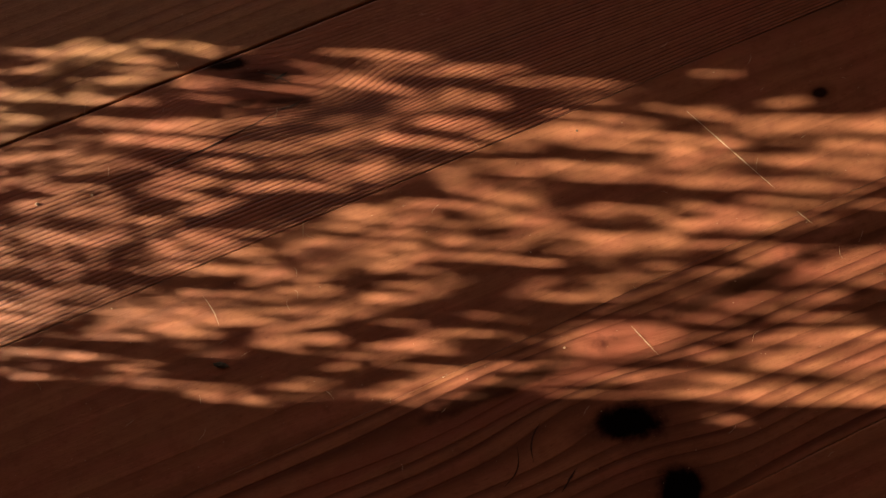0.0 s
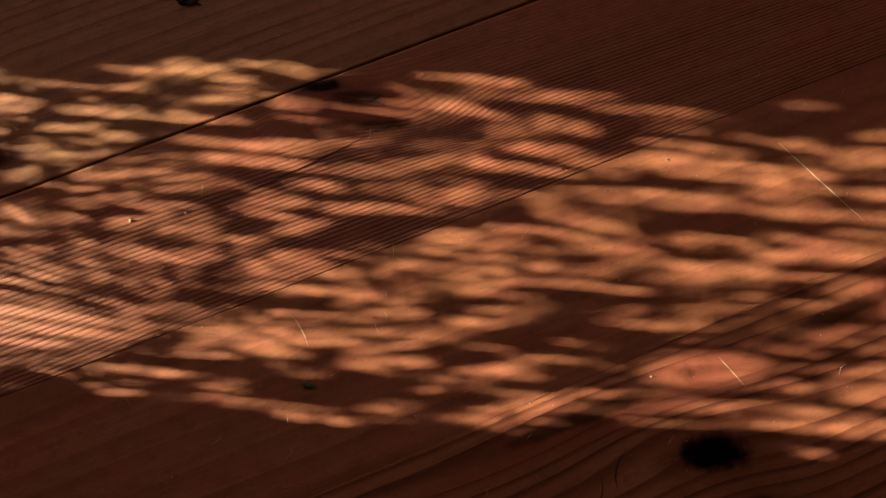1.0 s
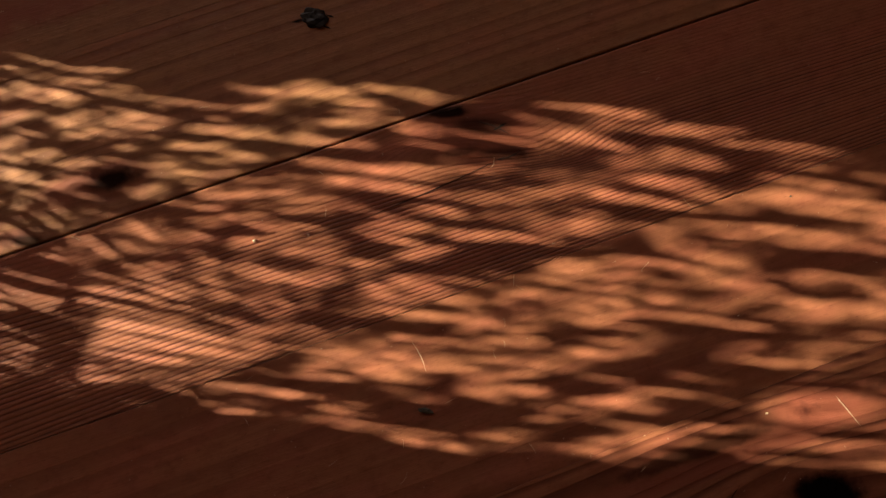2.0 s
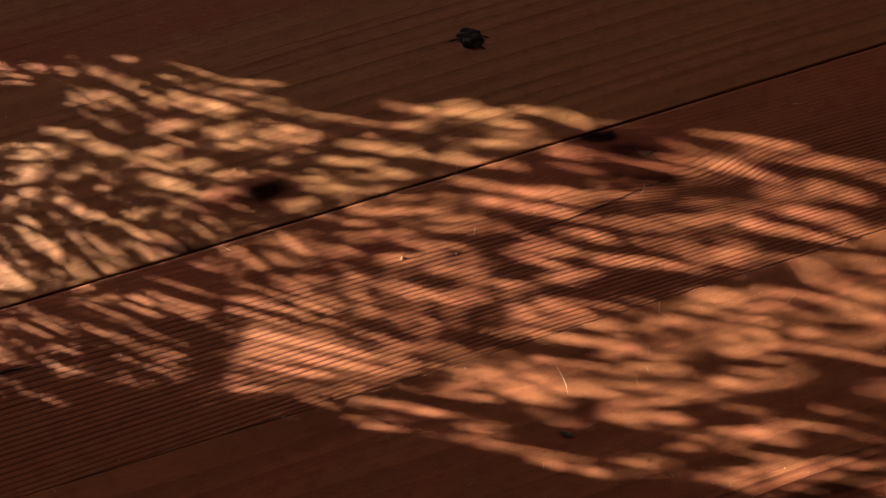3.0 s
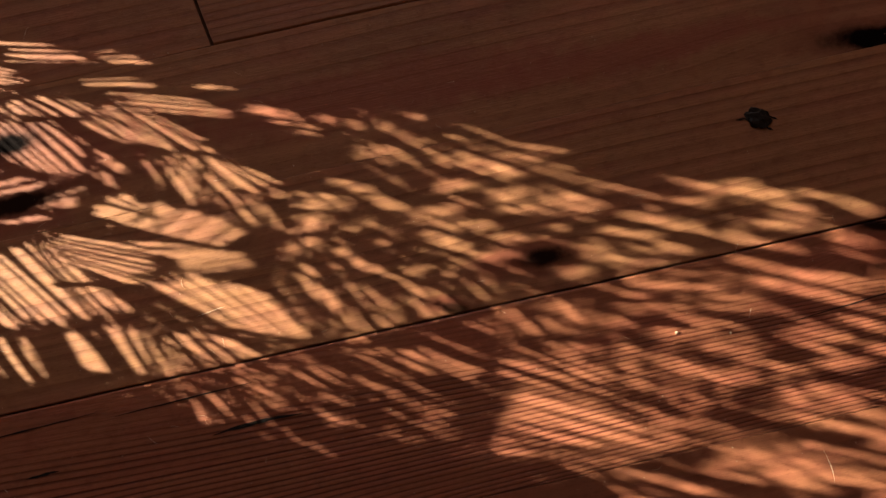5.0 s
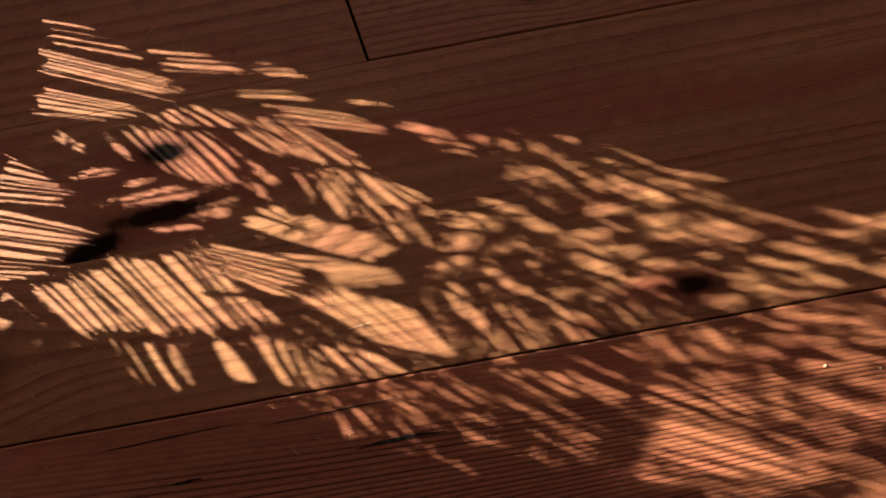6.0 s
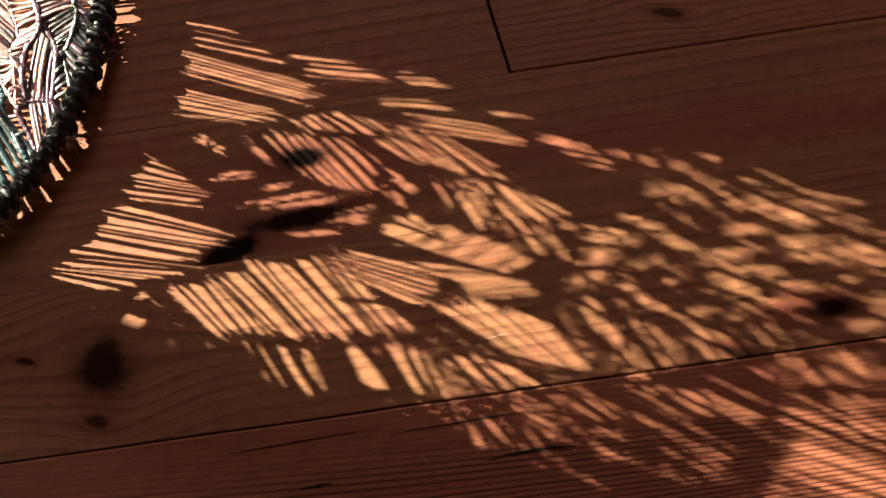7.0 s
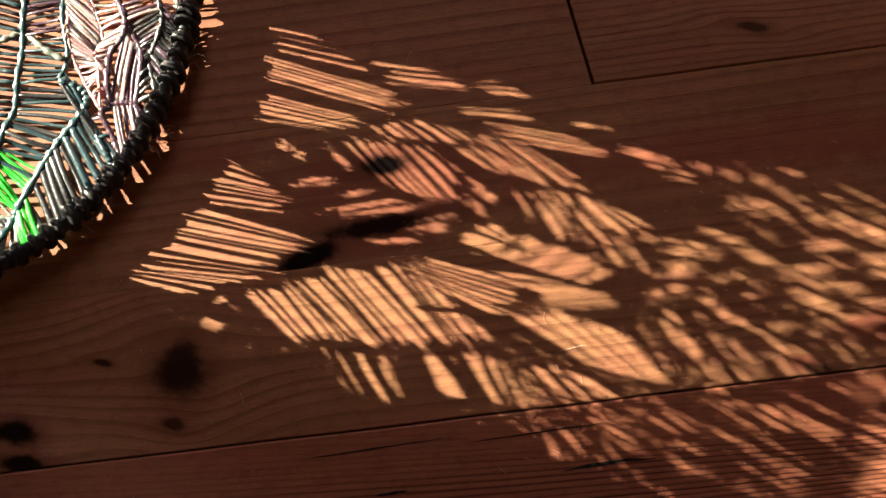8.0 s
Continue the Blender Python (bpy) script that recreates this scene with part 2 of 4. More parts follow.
# unseen wedge added in the slit's corner to cut the sunbeam's low edge
beam_wedge = [(X0 - d, y, z) for d in (0.06, 0.0) for y, z in ((SLIT_Y0, SLIT_Z0), (0.0214, SLIT_Z0), (0.0214, 0.437), (SLIT_Y0, 0.55))]
mesh_of("wall_panel", beam_wedge, [(0, 1, 2, 3), (7, 6, 5, 4), (0, 4, 5, 1), (1, 5, 6, 2), (2, 6, 7, 3), (3, 7, 4, 0)], PLASTER, wall_west, "", True)
wall_east = tagged(box("wall_east", (X1, Y0, -0.05), (X1 + 0.12, Y1, TOP), PLASTER), "warm plastered wall in shade", "wall", kind="structure")
wall_south = tagged(box("wall_south", (X0 - 0.12, Y0 - 0.12, -0.05), (X1 + 0.12, Y0, TOP), PLASTER), "warm plastered wall in shade", "wall", kind="structure")
# its opening is made only to hold the added fill lamp
wall_north = tagged(new("wall_north"), "warm plastered wall with an opening added for the fill lamp", "wall", kind="structure")
for lo, hi in (((X0 - 0.12, Y1, -0.05), (-1.70, Y1 + 0.12, TOP)), ((-0.80, Y1, -0.05), (X1 + 0.12, Y1 + 0.12, TOP)),
               ((-1.70, Y1, -0.05), (-0.80, Y1 + 0.12, 0.85)), ((-1.70, Y1, 1.95), (-0.80, Y1 + 0.12, TOP))):
    box("wall_panel", lo, hi, PLASTER, wall_north)
ceiling = tagged(box("ceiling", (X0 - 0.12, Y0 - 0.12, TOP), (X1 + 0.12, Y1 + 0.12, TOP + 0.1), CEILING_PAINT), "plain warm white ceiling", "ceiling", kind="structure")

# ---- floor: pine boards with open seams ----
floor = tagged(box("floor", (X0 - 0.12, Y0 - 0.12, -0.08), (X1 + 0.12, Y1 + 0.12, -0.022), SUBFLOOR), "old orange pine board floor, worn and knotty", "floor", kind="structure")
CU, SU = math.cos(BOARD_TURN), math.sin(BOARD_TURN)


def uv_to_xy(u, v, z=0.0):
    return (u * CU - v * SU, u * SU + v * CU, z)


def seam(a, b):
    """A board's edge: offset a, with a slight splay b near the light."""
    return lambda u: a + b * 0.3 * math.tanh(u / 0.3) + noise.noise((u * 24, a * 137, 0.5)) * 0.0004


# offset, splay, half gap of each seam, from below upwards
SEAMS = [(-0.190, 0.080, 0.00006), (-0.064, 0.044, 0.00005), (0.0400, 0.014, 0.00015), (0.1352, 0.005, 0.00045),
         (0.2249, 0.0, 0.00003), (0.3000, -0.012, 0.00006), (0.394, 0.0, 0.0004)]

PINE, PINE_DARK = (0.43, 0.170, 0.087), (0.105, 0.026, 0.017)
PINE_RED = (0.43, 0.166, 0.086)
PINE_YELLOW = (0.44, 0.212, 0.102)
PINE_HONEY = (0.42, 0.190, 0.094)
WOODS = [
    wood("pine_knotty_low", 0.0088, 0.85, PINE, PINE_DARK, ((0.076, -0.124, 0.0205, 0.0105, 1.0), (0.087, -0.1685, 0.015, 0.013, 1.0), (0.015, -0.0815, 0.045, 0.0045, 0.62, 0), (0.165, -0.079, 0.050, 0.0045, 0.55, 2)),
         ((0.083, -0.080, 0.03, 0.012), (0.19, -0.077, 0.022, 0.014), (0.04, -0.090, 0.20, 0.008)), 0.85, 1.0),
    wood("pine_broad", 0.015, 0.34, PINE, PINE_DARK, ((0.2397, 0.001, 0.005, 0.003, 0.9),), (), 0.75, 2.0, wave=0.02),
    wood("pine_close_grain", 0.0026, 0.24, PINE_RED, PINE_DARK, ((-0.0525, 0.1318, 0.012, 0.0030, 0.92, -15), (-0.036, 0.1185, 0.015, 0.0050, 0.62, -22), (-0.030, 0.1010, 0.014, 0.0035, 0.55, -18), (-0.052, 0.1095, 0.010, 0.0022, 0.5, -10)), ((-0.034, 0.110, 0.032, 0.016), (-0.05, 0.122, 0.034, 0.011)), 0.35, 3.0, (0.030, 0.104, 0.80), 0.008, (0.07, 1.0)),
    wood("pine_yellow_knots", 0.0072, 0.40, PINE_YELLOW, PINE_DARK,
         ((-0.2290, 0.1540, 0.0135, 0.0056, 0.93, -5), (-0.281, 0.1375, 0.009, 0.0035, 0.8, -20), (-0.621, 0.178, 0.014, 0.0150, 0.85), (-0.628, 0.149, 0.007, 0.0040, 0.75),
          (-0.718, 0.1555, 0.012, 0.007, 0.95), (-0.715, 0.1365, 0.014, 0.0055, 0.95), (-0.664, 0.1875, 0.006, 0.002, 0.8)),
         ((-0.240, 0.156, 0.028, 0.009), (-0.286, 0.1415, 0.012, 0.005)), 0.35, 4.0),
    wood("pine_heart_knots", 0.0085, 0.35, PINE_YELLOW, PINE_DARK,
         ((-0.4957, 0.2755, 0.0150, 0.0060, 1.0, 0), (-0.5440, 0.2300, 0.020, 0.0068, 0.97, 20), (-0.503, 0.2425, 0.034, 0.0052, 0.92, 2), (-0.027, 0.2290, 0.030, 0.0065, 1.0, -8)),
         ((-0.495, 0.262, 0.090, 0.030), (-0.51, 0.234, 0.04, 0.008), (-0.60, 0.292, 0.045, 0.010), (-0.30, 0.260, 0.13, 0.017), (-0.16, 0.250, 0.12, 0.010)), 0.5, 5.0),
    wood("pine_joint", 0.0046, 0.42, PINE_HONEY, PINE_DARK, ((-0.290, 0.3225, 0.009, 0.0028, 0.7),), (), 0.4, 6.0),
    wood("pine_plain", 0.0080, 0.40, PINE_HONEY, PINE_DARK, (), (), 0.4, 7.0),
]


def plank(lower, upper, gap_l, gap_u, u0, u1, mat, skew=0.0, seed=0):
    """One board with eased, slightly wandering edges; skew: how far its end joint leans."""
    rnd = random.Random(seed)
    inside = [w for w in np.arange(u0, u1, 0.02) if X0 - 0.03 < w * CU - lower(w) * SU < X1 + 0.03 and Y0 - 0.03 < w * SU + lower(w) * CU < Y1 + 0.03]
    if len(inside) < 3:
        return None
    u0, u1 = max(u0, float(inside[0])), (u1 if u1 < 0 else min(u1, float(inside[-1])))
    us, u = [], u0
    while u < u1:
        us.append(u)
        u += 0.02 if -0.95 < u < 0.4 else 0.15
    us = [w for w in us if w == u0 or u0 + 0.03 < w < u1 - 0.03] + [u1]
    verts, faces = [], []
    el, eh = 0.00012 + 1.4 * gap_l, 0.00012 + 1.4 * gap_u
    for i, u in enumerate(us):
        lo = lower(u) + gap_l + rnd.uniform(0, 0.00006)
        hi = upper(u) - gap_u - rnd.uniform(0, 0.00006)
        lift = noise.noise((u * 5, seed, 4)) * 0.0002
        for v, z in ((lo, -0.022), (lo, -el), (lo + el * 0.35, -el * 0.35), (lo + el * 1.2, lift), (hi - eh * 1.2, lift), (hi - eh * 0.35, -eh * 0.35), (hi, -eh), (hi, -0.022)):
            s = u + skew * (v - lo) if i in (0, len(us) - 1) else u
            verts.append(uv_to_xy(s, v, z))
    for i in range(len(us) - 1):
        for k in range(7):
            faces.append((i * 8 + k, i * 8 + 8 + k, i * 8 + 9 + k, i * 8 + 1 + k))
    faces.append(tuple(range(8)))
    faces.append(tuple(reversed(range(len(verts) - 8, len(verts)))))
    return mesh_of("plank", verts, faces, mat, floor, "", True)


U0, U1 = -2.6, 2.2
for i in range(len(SEAMS) - 1):
    (a, b, g), (c, d, h) = SEAMS[i], SEAMS[i + 1]
    if i == 5:
        plank(seam(a, b), seam(c, d), g, h, U0, -0.3785, WOODS[6], -0.16, i)
        plank(seam(a, b), seam(c, d), 0.0005, h, -0.3768, U1, WOODS[5], -0.16, i + 40)
    else:
        plank(seam(a, b), seam(c, d), g, h, U0, U1, WOODS[i], 0.0, i)
v = SEAMS[-1][0]
for i in range(22):
    plank(seam(v, 0), seam(v + 0.095, 0), 0.0004, 0.0004, U0, U1, WOODS[6 if i % 2 else 3], 0.0, 60 + i)
    v += 0.095
v, b = SEAMS[0][0], SEAMS[0][1]
for i in range(22):
    plank(seam(v - 0.095, 0), seam(v, b), 0.0004, 0.0004, U0, U1, WOODS[6 if i % 2 else 1], 0.0, 90 + i)
    v, b = v - 0.095, 0

# ---- the woven string hoop ----
CORDS = {
    "black": yarn("black_cord", (0.012, 0.014, 0.014), 0.30), "teal": yarn("teal_cord", (0.010, 0.050, 0.060), 0.25),
    "sage": yarn("sage_cord", (0.20, 0.24, 0.18)), "plum": yarn("plum_cord", (0.075, 0.030, 0.055), 0.30),
    "pink": yarn("pink_cord", (0.44, 0.25, 0.25)), "white": yarn("white_cord", (0.42, 0.34, 0.33)),
    "mint": yarn("mint_cord", (0.035, 0.10, 0.11), 0.25), "green": yarn("neon_green_cord", (0.01, 0.80, 0.01)), "brown": yarn("brown_cord", (0.05, 0.025, 0.015)),
}
for key in ("white", "pink", "green", "sage"):
    shade = CORDS[key].node_tree.nodes["Principled BSDF"]
    shade.inputs["Subsurface Weight"].default_value, shade.inputs["Subsurface Scale"].default_value = 0.5, 0.003
HOOP = Vector((-0.8665, 0.105, 0.0105))
HOOP_R = 0.1825
hoop = tagged(new("string_art_hoop"), "black cord-wrapped hoop woven with coloured strings, lying on boards", "woven hoop")
hoop.location = (HOOP.x, HOOP.y, 0.0)


def at_hoop(p):
    return Vector((p[0] - HOOP.x, p[1] - HOOP.y, p[2]))


ring = []
for i in range(240):
    g = 2 * math.pi * i / 240
    ring.append(Vector((HOOP_R * math.cos(g), HOOP_R * math.sin(g), HOOP.z)))
cord("hoop_core", ring, 0.0045, CORDS["black"], hoop, "black wrapped hoop", 10, True)
store = ([], [])
WRAPS = 140
for i in range(WRAPS):
    g0 = 2 * math.pi * (i + 0.12 * math.sin(i * 2.3)) / WRAPS
    loop = []
    fat = 0.0044 + 0.0005 * math.sin(i * 1.7) + 0.0003 * math.sin(i * 0.61)
    for k in range(12):
        h = 2 * math.pi * k / 12
        g = g0 + 0.018 * math.sin(h)
        r = HOOP_R + fat * math.cos(h)
        loop.append(Vector((r * math.cos(g), r * math.sin(g), HOOP.z + fat * math.sin(h))))
    tube(loop, 0.0026 + 0.0005 * math.sin(i * 3.1), 8, True, store)
WRAP = plain("black_wrapping", (0.012, 0.013, 0.013), 0.42, 500.0, 0.4, 0.6, 0.0004, 0.1)
tagged(mesh_of("cord_wrapping", *store, WRAP, hoop, "tight black cord wrapping"), kind="stuff")

# ribs of knotted cord, in millimetres on the hoop's plane, with their colours
RIBS = {
    "a": ([(-780, 128), (-775, 110), (-772, 96), (-769, 81), (-766, 64), (-764, 48), (-766, 34), (-767, 12), (-774, -14)], "mint", 2.0),
    "j": ([(-800, 70), (-788, 76), (-779, 83), (-770, 89), (-758, 84), (-744, 80)], "sage", 1.9),
    "l": ([(-759, 128), (-755, 115), (-751, 102), (-743, 82), (-744, 69)], "mint", 1.4),
    "b": ([(-744, 69), (-734, 68), (-728, 65), (-727, 58), (-730, 48), (-736, 36), (-741, 22), (-747, -1), (-749, -10), (-753, -24), (-762, -42)], "mint", 2.3),
    "c": ([(-727, 58), (-720, 49), (-710, 39), (-704, 33)], "teal", 1.6),
    "e": ([(-730, 130), (-726, 122), (-717, 110), (-716, 101), (-721, 90), (-718, 76), (-714, 63), (-717, 58)], "plum", 2.1),
    "m": ([(-745, 128), (-741, 119), (-728, 99), (-729, 88), (-724, 80), (-717, 59)], "pink", 0.9),
    "n": ([(-750, 108), (-746, 97), (-741, 84), (-729, 70), (-717, 59)], "pink", 1.1),
    "h": ([(-716, 108), (-706, 97), (-702, 87), (-700, 66)], "plum", 1.9),
    "i": ([(-706, 136), (-704, 128), (-697, 115), (-698, 99), (-699, 91), (-689, 74)], "black", 1.7),
    "p": ([(-697, 138), (-695, 130), (-687, 118), (-684, 106)], "sage", 1.5),
    "g": ([(-717, 58), (-708, 47), (-701, 38)], "plum", 1.8),
    "q": ([(-714, 63), (-707, 66), (-700, 66), (-693, 59)], "plum", 1.8),
    "k": ([(-775, -14), (-762, -12), (-749, -10)], "sage", 1.6),
}
rib = {}
for key, (pts, tint, r) in RIBS.items():
    line = spline([at_hoop((x / 1000, y / 1000, 0.0120 + 0.0012 * math.sin(x * 0.9))) for x, y in pts], 8)
    rib[key] = line
    bead = 3 + len(line) // 5
    cord("rib", line, lambda s, r=r, bead=bead: r / 1000 * (0.75 + 0.55 * abs(math.sin(s * math.pi * bead)) ** 3), CORDS[tint], hoop, f"knotted {tint} cord rib", 7, False, 0.55)


def rim_line(g0, g1, n=30):
    return [Vector((HOOP_R * math.cos(radians(g0 + (g1 - g0) * i / n)), HOOP_R * math.sin(radians(g0 + (g1 - g0) * i / n)), HOOP.z + 0.003)) for i in range(n + 1)]


def along(line, s):
    f = max(0.0, min(0.9999, s)) * (len(line) - 1)
    i = int(f)
    return line[i].lerp(line[i + 1], f - i)


rng = random.Random(5)


def weave(a, b, s0, s1, t0, t1, count, tint, r, other="", sag=0.0015):
    """Strings side by side from one rib to another, in small bundles."""
    for i in range(count):
        k = (i + rng.uniform(-0.22, 0.22)) / max(1, count - 1)
        p, q = along(a, s0 + (s1 - s0) * k), along(b, t0 + (t1 - t0) * k + rng.uniform(-0.02, 0.02))
        mid = p.lerp(q, 0.5) + Vector((rng.uniform(-1, 1) * 0.0007, rng.uniform(-1, 1) * 0.0007, rng.uniform(-1, 1) * sag))
        cord("string", spline([p, mid, q], 5), r / 1000 * rng.uniform(0.75, 1.2), CORDS[other if other and rng.random() < 0.35 else tint], hoop, "", 6, False, 0.35)


def tie(a, s0, s1, count, tint, r, other="", drop=0.2):
    """Strings from a rib outward to the rim, drawn nearly straight across."""
    for i in range(count):
        k = (i + rng.uniform(-0.2, 0.2)) / max(1, count - 1)
        p = along(a, s0 + (s1 - s0) * k)
        reach = max(0.0, math.sqrt(max(0.0, HOOP_R ** 2 - p.y ** 2)) - p.x)
        y = p.y - drop * reach * rng.uniform(0.8, 1.2)
        q = Vector((math.sqrt(max(0.0, HOOP_R ** 2 - y * y)), y, HOOP.z + 0.002))
        mid = p.lerp(q, 0.5) + Vector((0, rng.uniform(-1, 1) * 0.0006, rng.uniform(-1, 1) * 0.001))
        cord("string", spline([p, mid, q], 5), r / 1000 * rng.uniform(0.75, 1.2), CORDS[other if other and rng.random() < 0.35 else tint], hoop, "", 6, False, 0.35)


R = rim_line
edge = [at_hoop((-0.835, 0.13 - 0.16 * i / 12, 0.012)) for i in range(13)]
weave(rib["a"], edge, 0.05, 0.95, 0.02, 0.95, 26, "teal", 1.1, "black")
weave(rib["a"], rib["l"], 0.02, 0.34, 0.0, 0.62, 16, "plum", 0.95, "black")
weave(rib["a"], rib["l"], 0.36, 0.52, 0.66, 1.0, 7, "teal", 0.85, "mint")
weave(rib["a"], rib["b"], 0.54, 0.70, 0.14, 0.48, 8, "teal", 1.15, "black")
weave(rib["a"], rib["b"], 0.72, 0.84, 0.50, 0.62, 5, "teal", 1.35, "black")
weave(rib["a"], rib["b"], 0.80, 0.92, 0.62, 0.76, 11, "green", 1.1)
weave(rib["a"], rib["b"], 0.92, 1.0, 0.78, 0.98, 6, "sage", 1.2, "black")
weave(rib["b"], R(-23, -35), 0.32, 0.56, 0.0, 1.0, 8, "teal", 1.9, "black")
weave(rib["b"], R(-36, -41), 0.58, 0.68, 0.0, 1.0, 4, "black", 2.0, "teal")
weave(rib["b"], R(-42, -45), 0.68, 0.76, 0.0, 1.0, 5, "green", 1.3)
weave(rib["b"], R(-46, -57), 0.78, 0.98, 0.0, 1.0, 6, "sage", 1.3, "black")
weave(rib["l"], rib["c"], 0.90, 1.0, 0.05, 0.5, 5, "teal", 1.0, "black")
weave(rib["l"], rib["m"], 0.0, 0.42, 0.16, 0.52, 22, "white", 0.95, "pink")
weave(rib["n"], rib["m"], 0.02, 0.98, 0.46, 0.98, 30, "white", 0.9, "pink")
weave(rib["l"], rib["n"], 0.50, 0.86, 0.05, 0.62, 9, "white", 0.8, "sage")
weave(rib["m"], rib["e"], 0.08, 0.96, 0.02, 0.86, 34, "white", 0.95, "pink")
top = [along(rib["e"], 0.40).lerp(along(rib["h"], 0.45), k / 8) for k in range(9)]
low = [along(rib["e"], 0.84).lerp(along(rib["q"], 0.66), k / 8) for k in range(9)]
weave(top, low, 0.05, 0.95, 0.05, 0.95, 9, "white", 1.15, "plum")
weave(rib["e"], rib["i"], 0.05, 0.30, 0.05, 0.34, 9, "plum", 0.9, "white")
weave(rib["h"], rib["i"], 0.02, 0.98, 0.30, 0.98, 19, "black", 1.2, "plum")
weave(rib["i"], rib["p"], 0.05, 0.5, 0.0, 0.95, 8, "plum", 1.0, "white")
tie(rib["i"], 0.30, 0.98, 20, "black", 1.5, "plum", 0.55)
tie(rib["p"], 0.0, 0.98, 14, "plum", 1.2, "black", 0.9)
weave(rib["q"], R(-22, -13), 0.10, 0.98, 0.0, 1.0, 9, "plum", 1.1, "white")
weave(rib["c"], rib["g"], 0.2, 0.95, 0.1, 0.95, 4, "teal", 0.9, "plum")
for g0, g1 in ((100, 150), (150, 200), (200, 250), (20, 60), (60, 100)):
    far = [Vector((-0.085 + 0.10 * math.cos(radians(g0 + (g1 - g0) * i / 20)) * 0.5, 0.10 * math.sin(radians(g0 + (g1 - g0) * i / 20)) * 0.6, HOOP.z)) for i in range(21)]
    weave(far, R(g0, g1), 0.0, 1.0, 0.0, 1.0, 9, rng.choice(("teal", "plum", "sage")), 0.7, "black")
    cord("rib", far, 0.0017, CORDS["sage"], hoop, "knotted sage cord rib", 7)
# loose fibre ends outside the wrapping
store = ([], [])
for i in range(26):
    g = radians(rng.uniform(-38, 2) if i > 10 else rng.uniform(-17, -14))
    p = Vector((HOOP_R + 0.0065, 0, HOOP.z))
    q = p + Vector((rng.uniform(0.002, 0.008), rng.uniform(-0.004, 0.004), rng.uniform(-0.005, 0.002)))
    path = [Matrix.Rotation(g, 3, "Z") @ w for w in spline([p, p.lerp(q, 0.5) + Vector((0, rng.uniform(-0.003, 0.003), 0.001)), q], 5)]
    tube(path, 0.00012, 4, False, store)
tagged(mesh_of("fibre_fringe", *store, CORDS["white"], hoop, "pale loose fibre ends"), kind="stuff")

# ---- an unseen upright frame, added so that its strings cast the feathered shadow ----
FRAME_X = -0.815
RISE = SUN_SLOPE / 0.231      # height of the strung field against its width
frame_thing = tagged(new("shadow_frame"), "unseen upright string frame over the hoop, added to cast the feathered shadow", "woven frame")
frame_thing.location = (FRAME_X, 0.044, 0.0)


def up(y, z):
    """A place on the upright frame, from millimetres across and up."""
    return Vector((0.0, y / 1000 - 0.044, z / 1000 * RISE))


def lower_edge(y):
    """The height at which the strung field begins: just over the near rim of the hoop."""
    reach = HOOP_R ** 2 - (y / 1000 - HOOP.y) ** 2
    return max(6.0, (HOOP.x + math.sqrt(max(0.0, reach)) - FRAME_X) * 231 + 8.0)


arch = spline([up(*p) for p in ((-82, 2), (-82, 150), (-77, 235), (-50, 284), (44, 302), (138, 284), (168, 235), (171, 150), (171, 2))], 10)
cord("arch", arch, lambda s: 0.0040 + 0.0003 * math.sin(s * 400), CORDS["black"], frame_thing, "black wrapped upright arch", 8)
cord("rail", [up(y, lower_edge(y)) for y in range(-82, 172, 4)], 0.0011, CORDS["black"], frame_thing, "thin black bottom cord", 6)

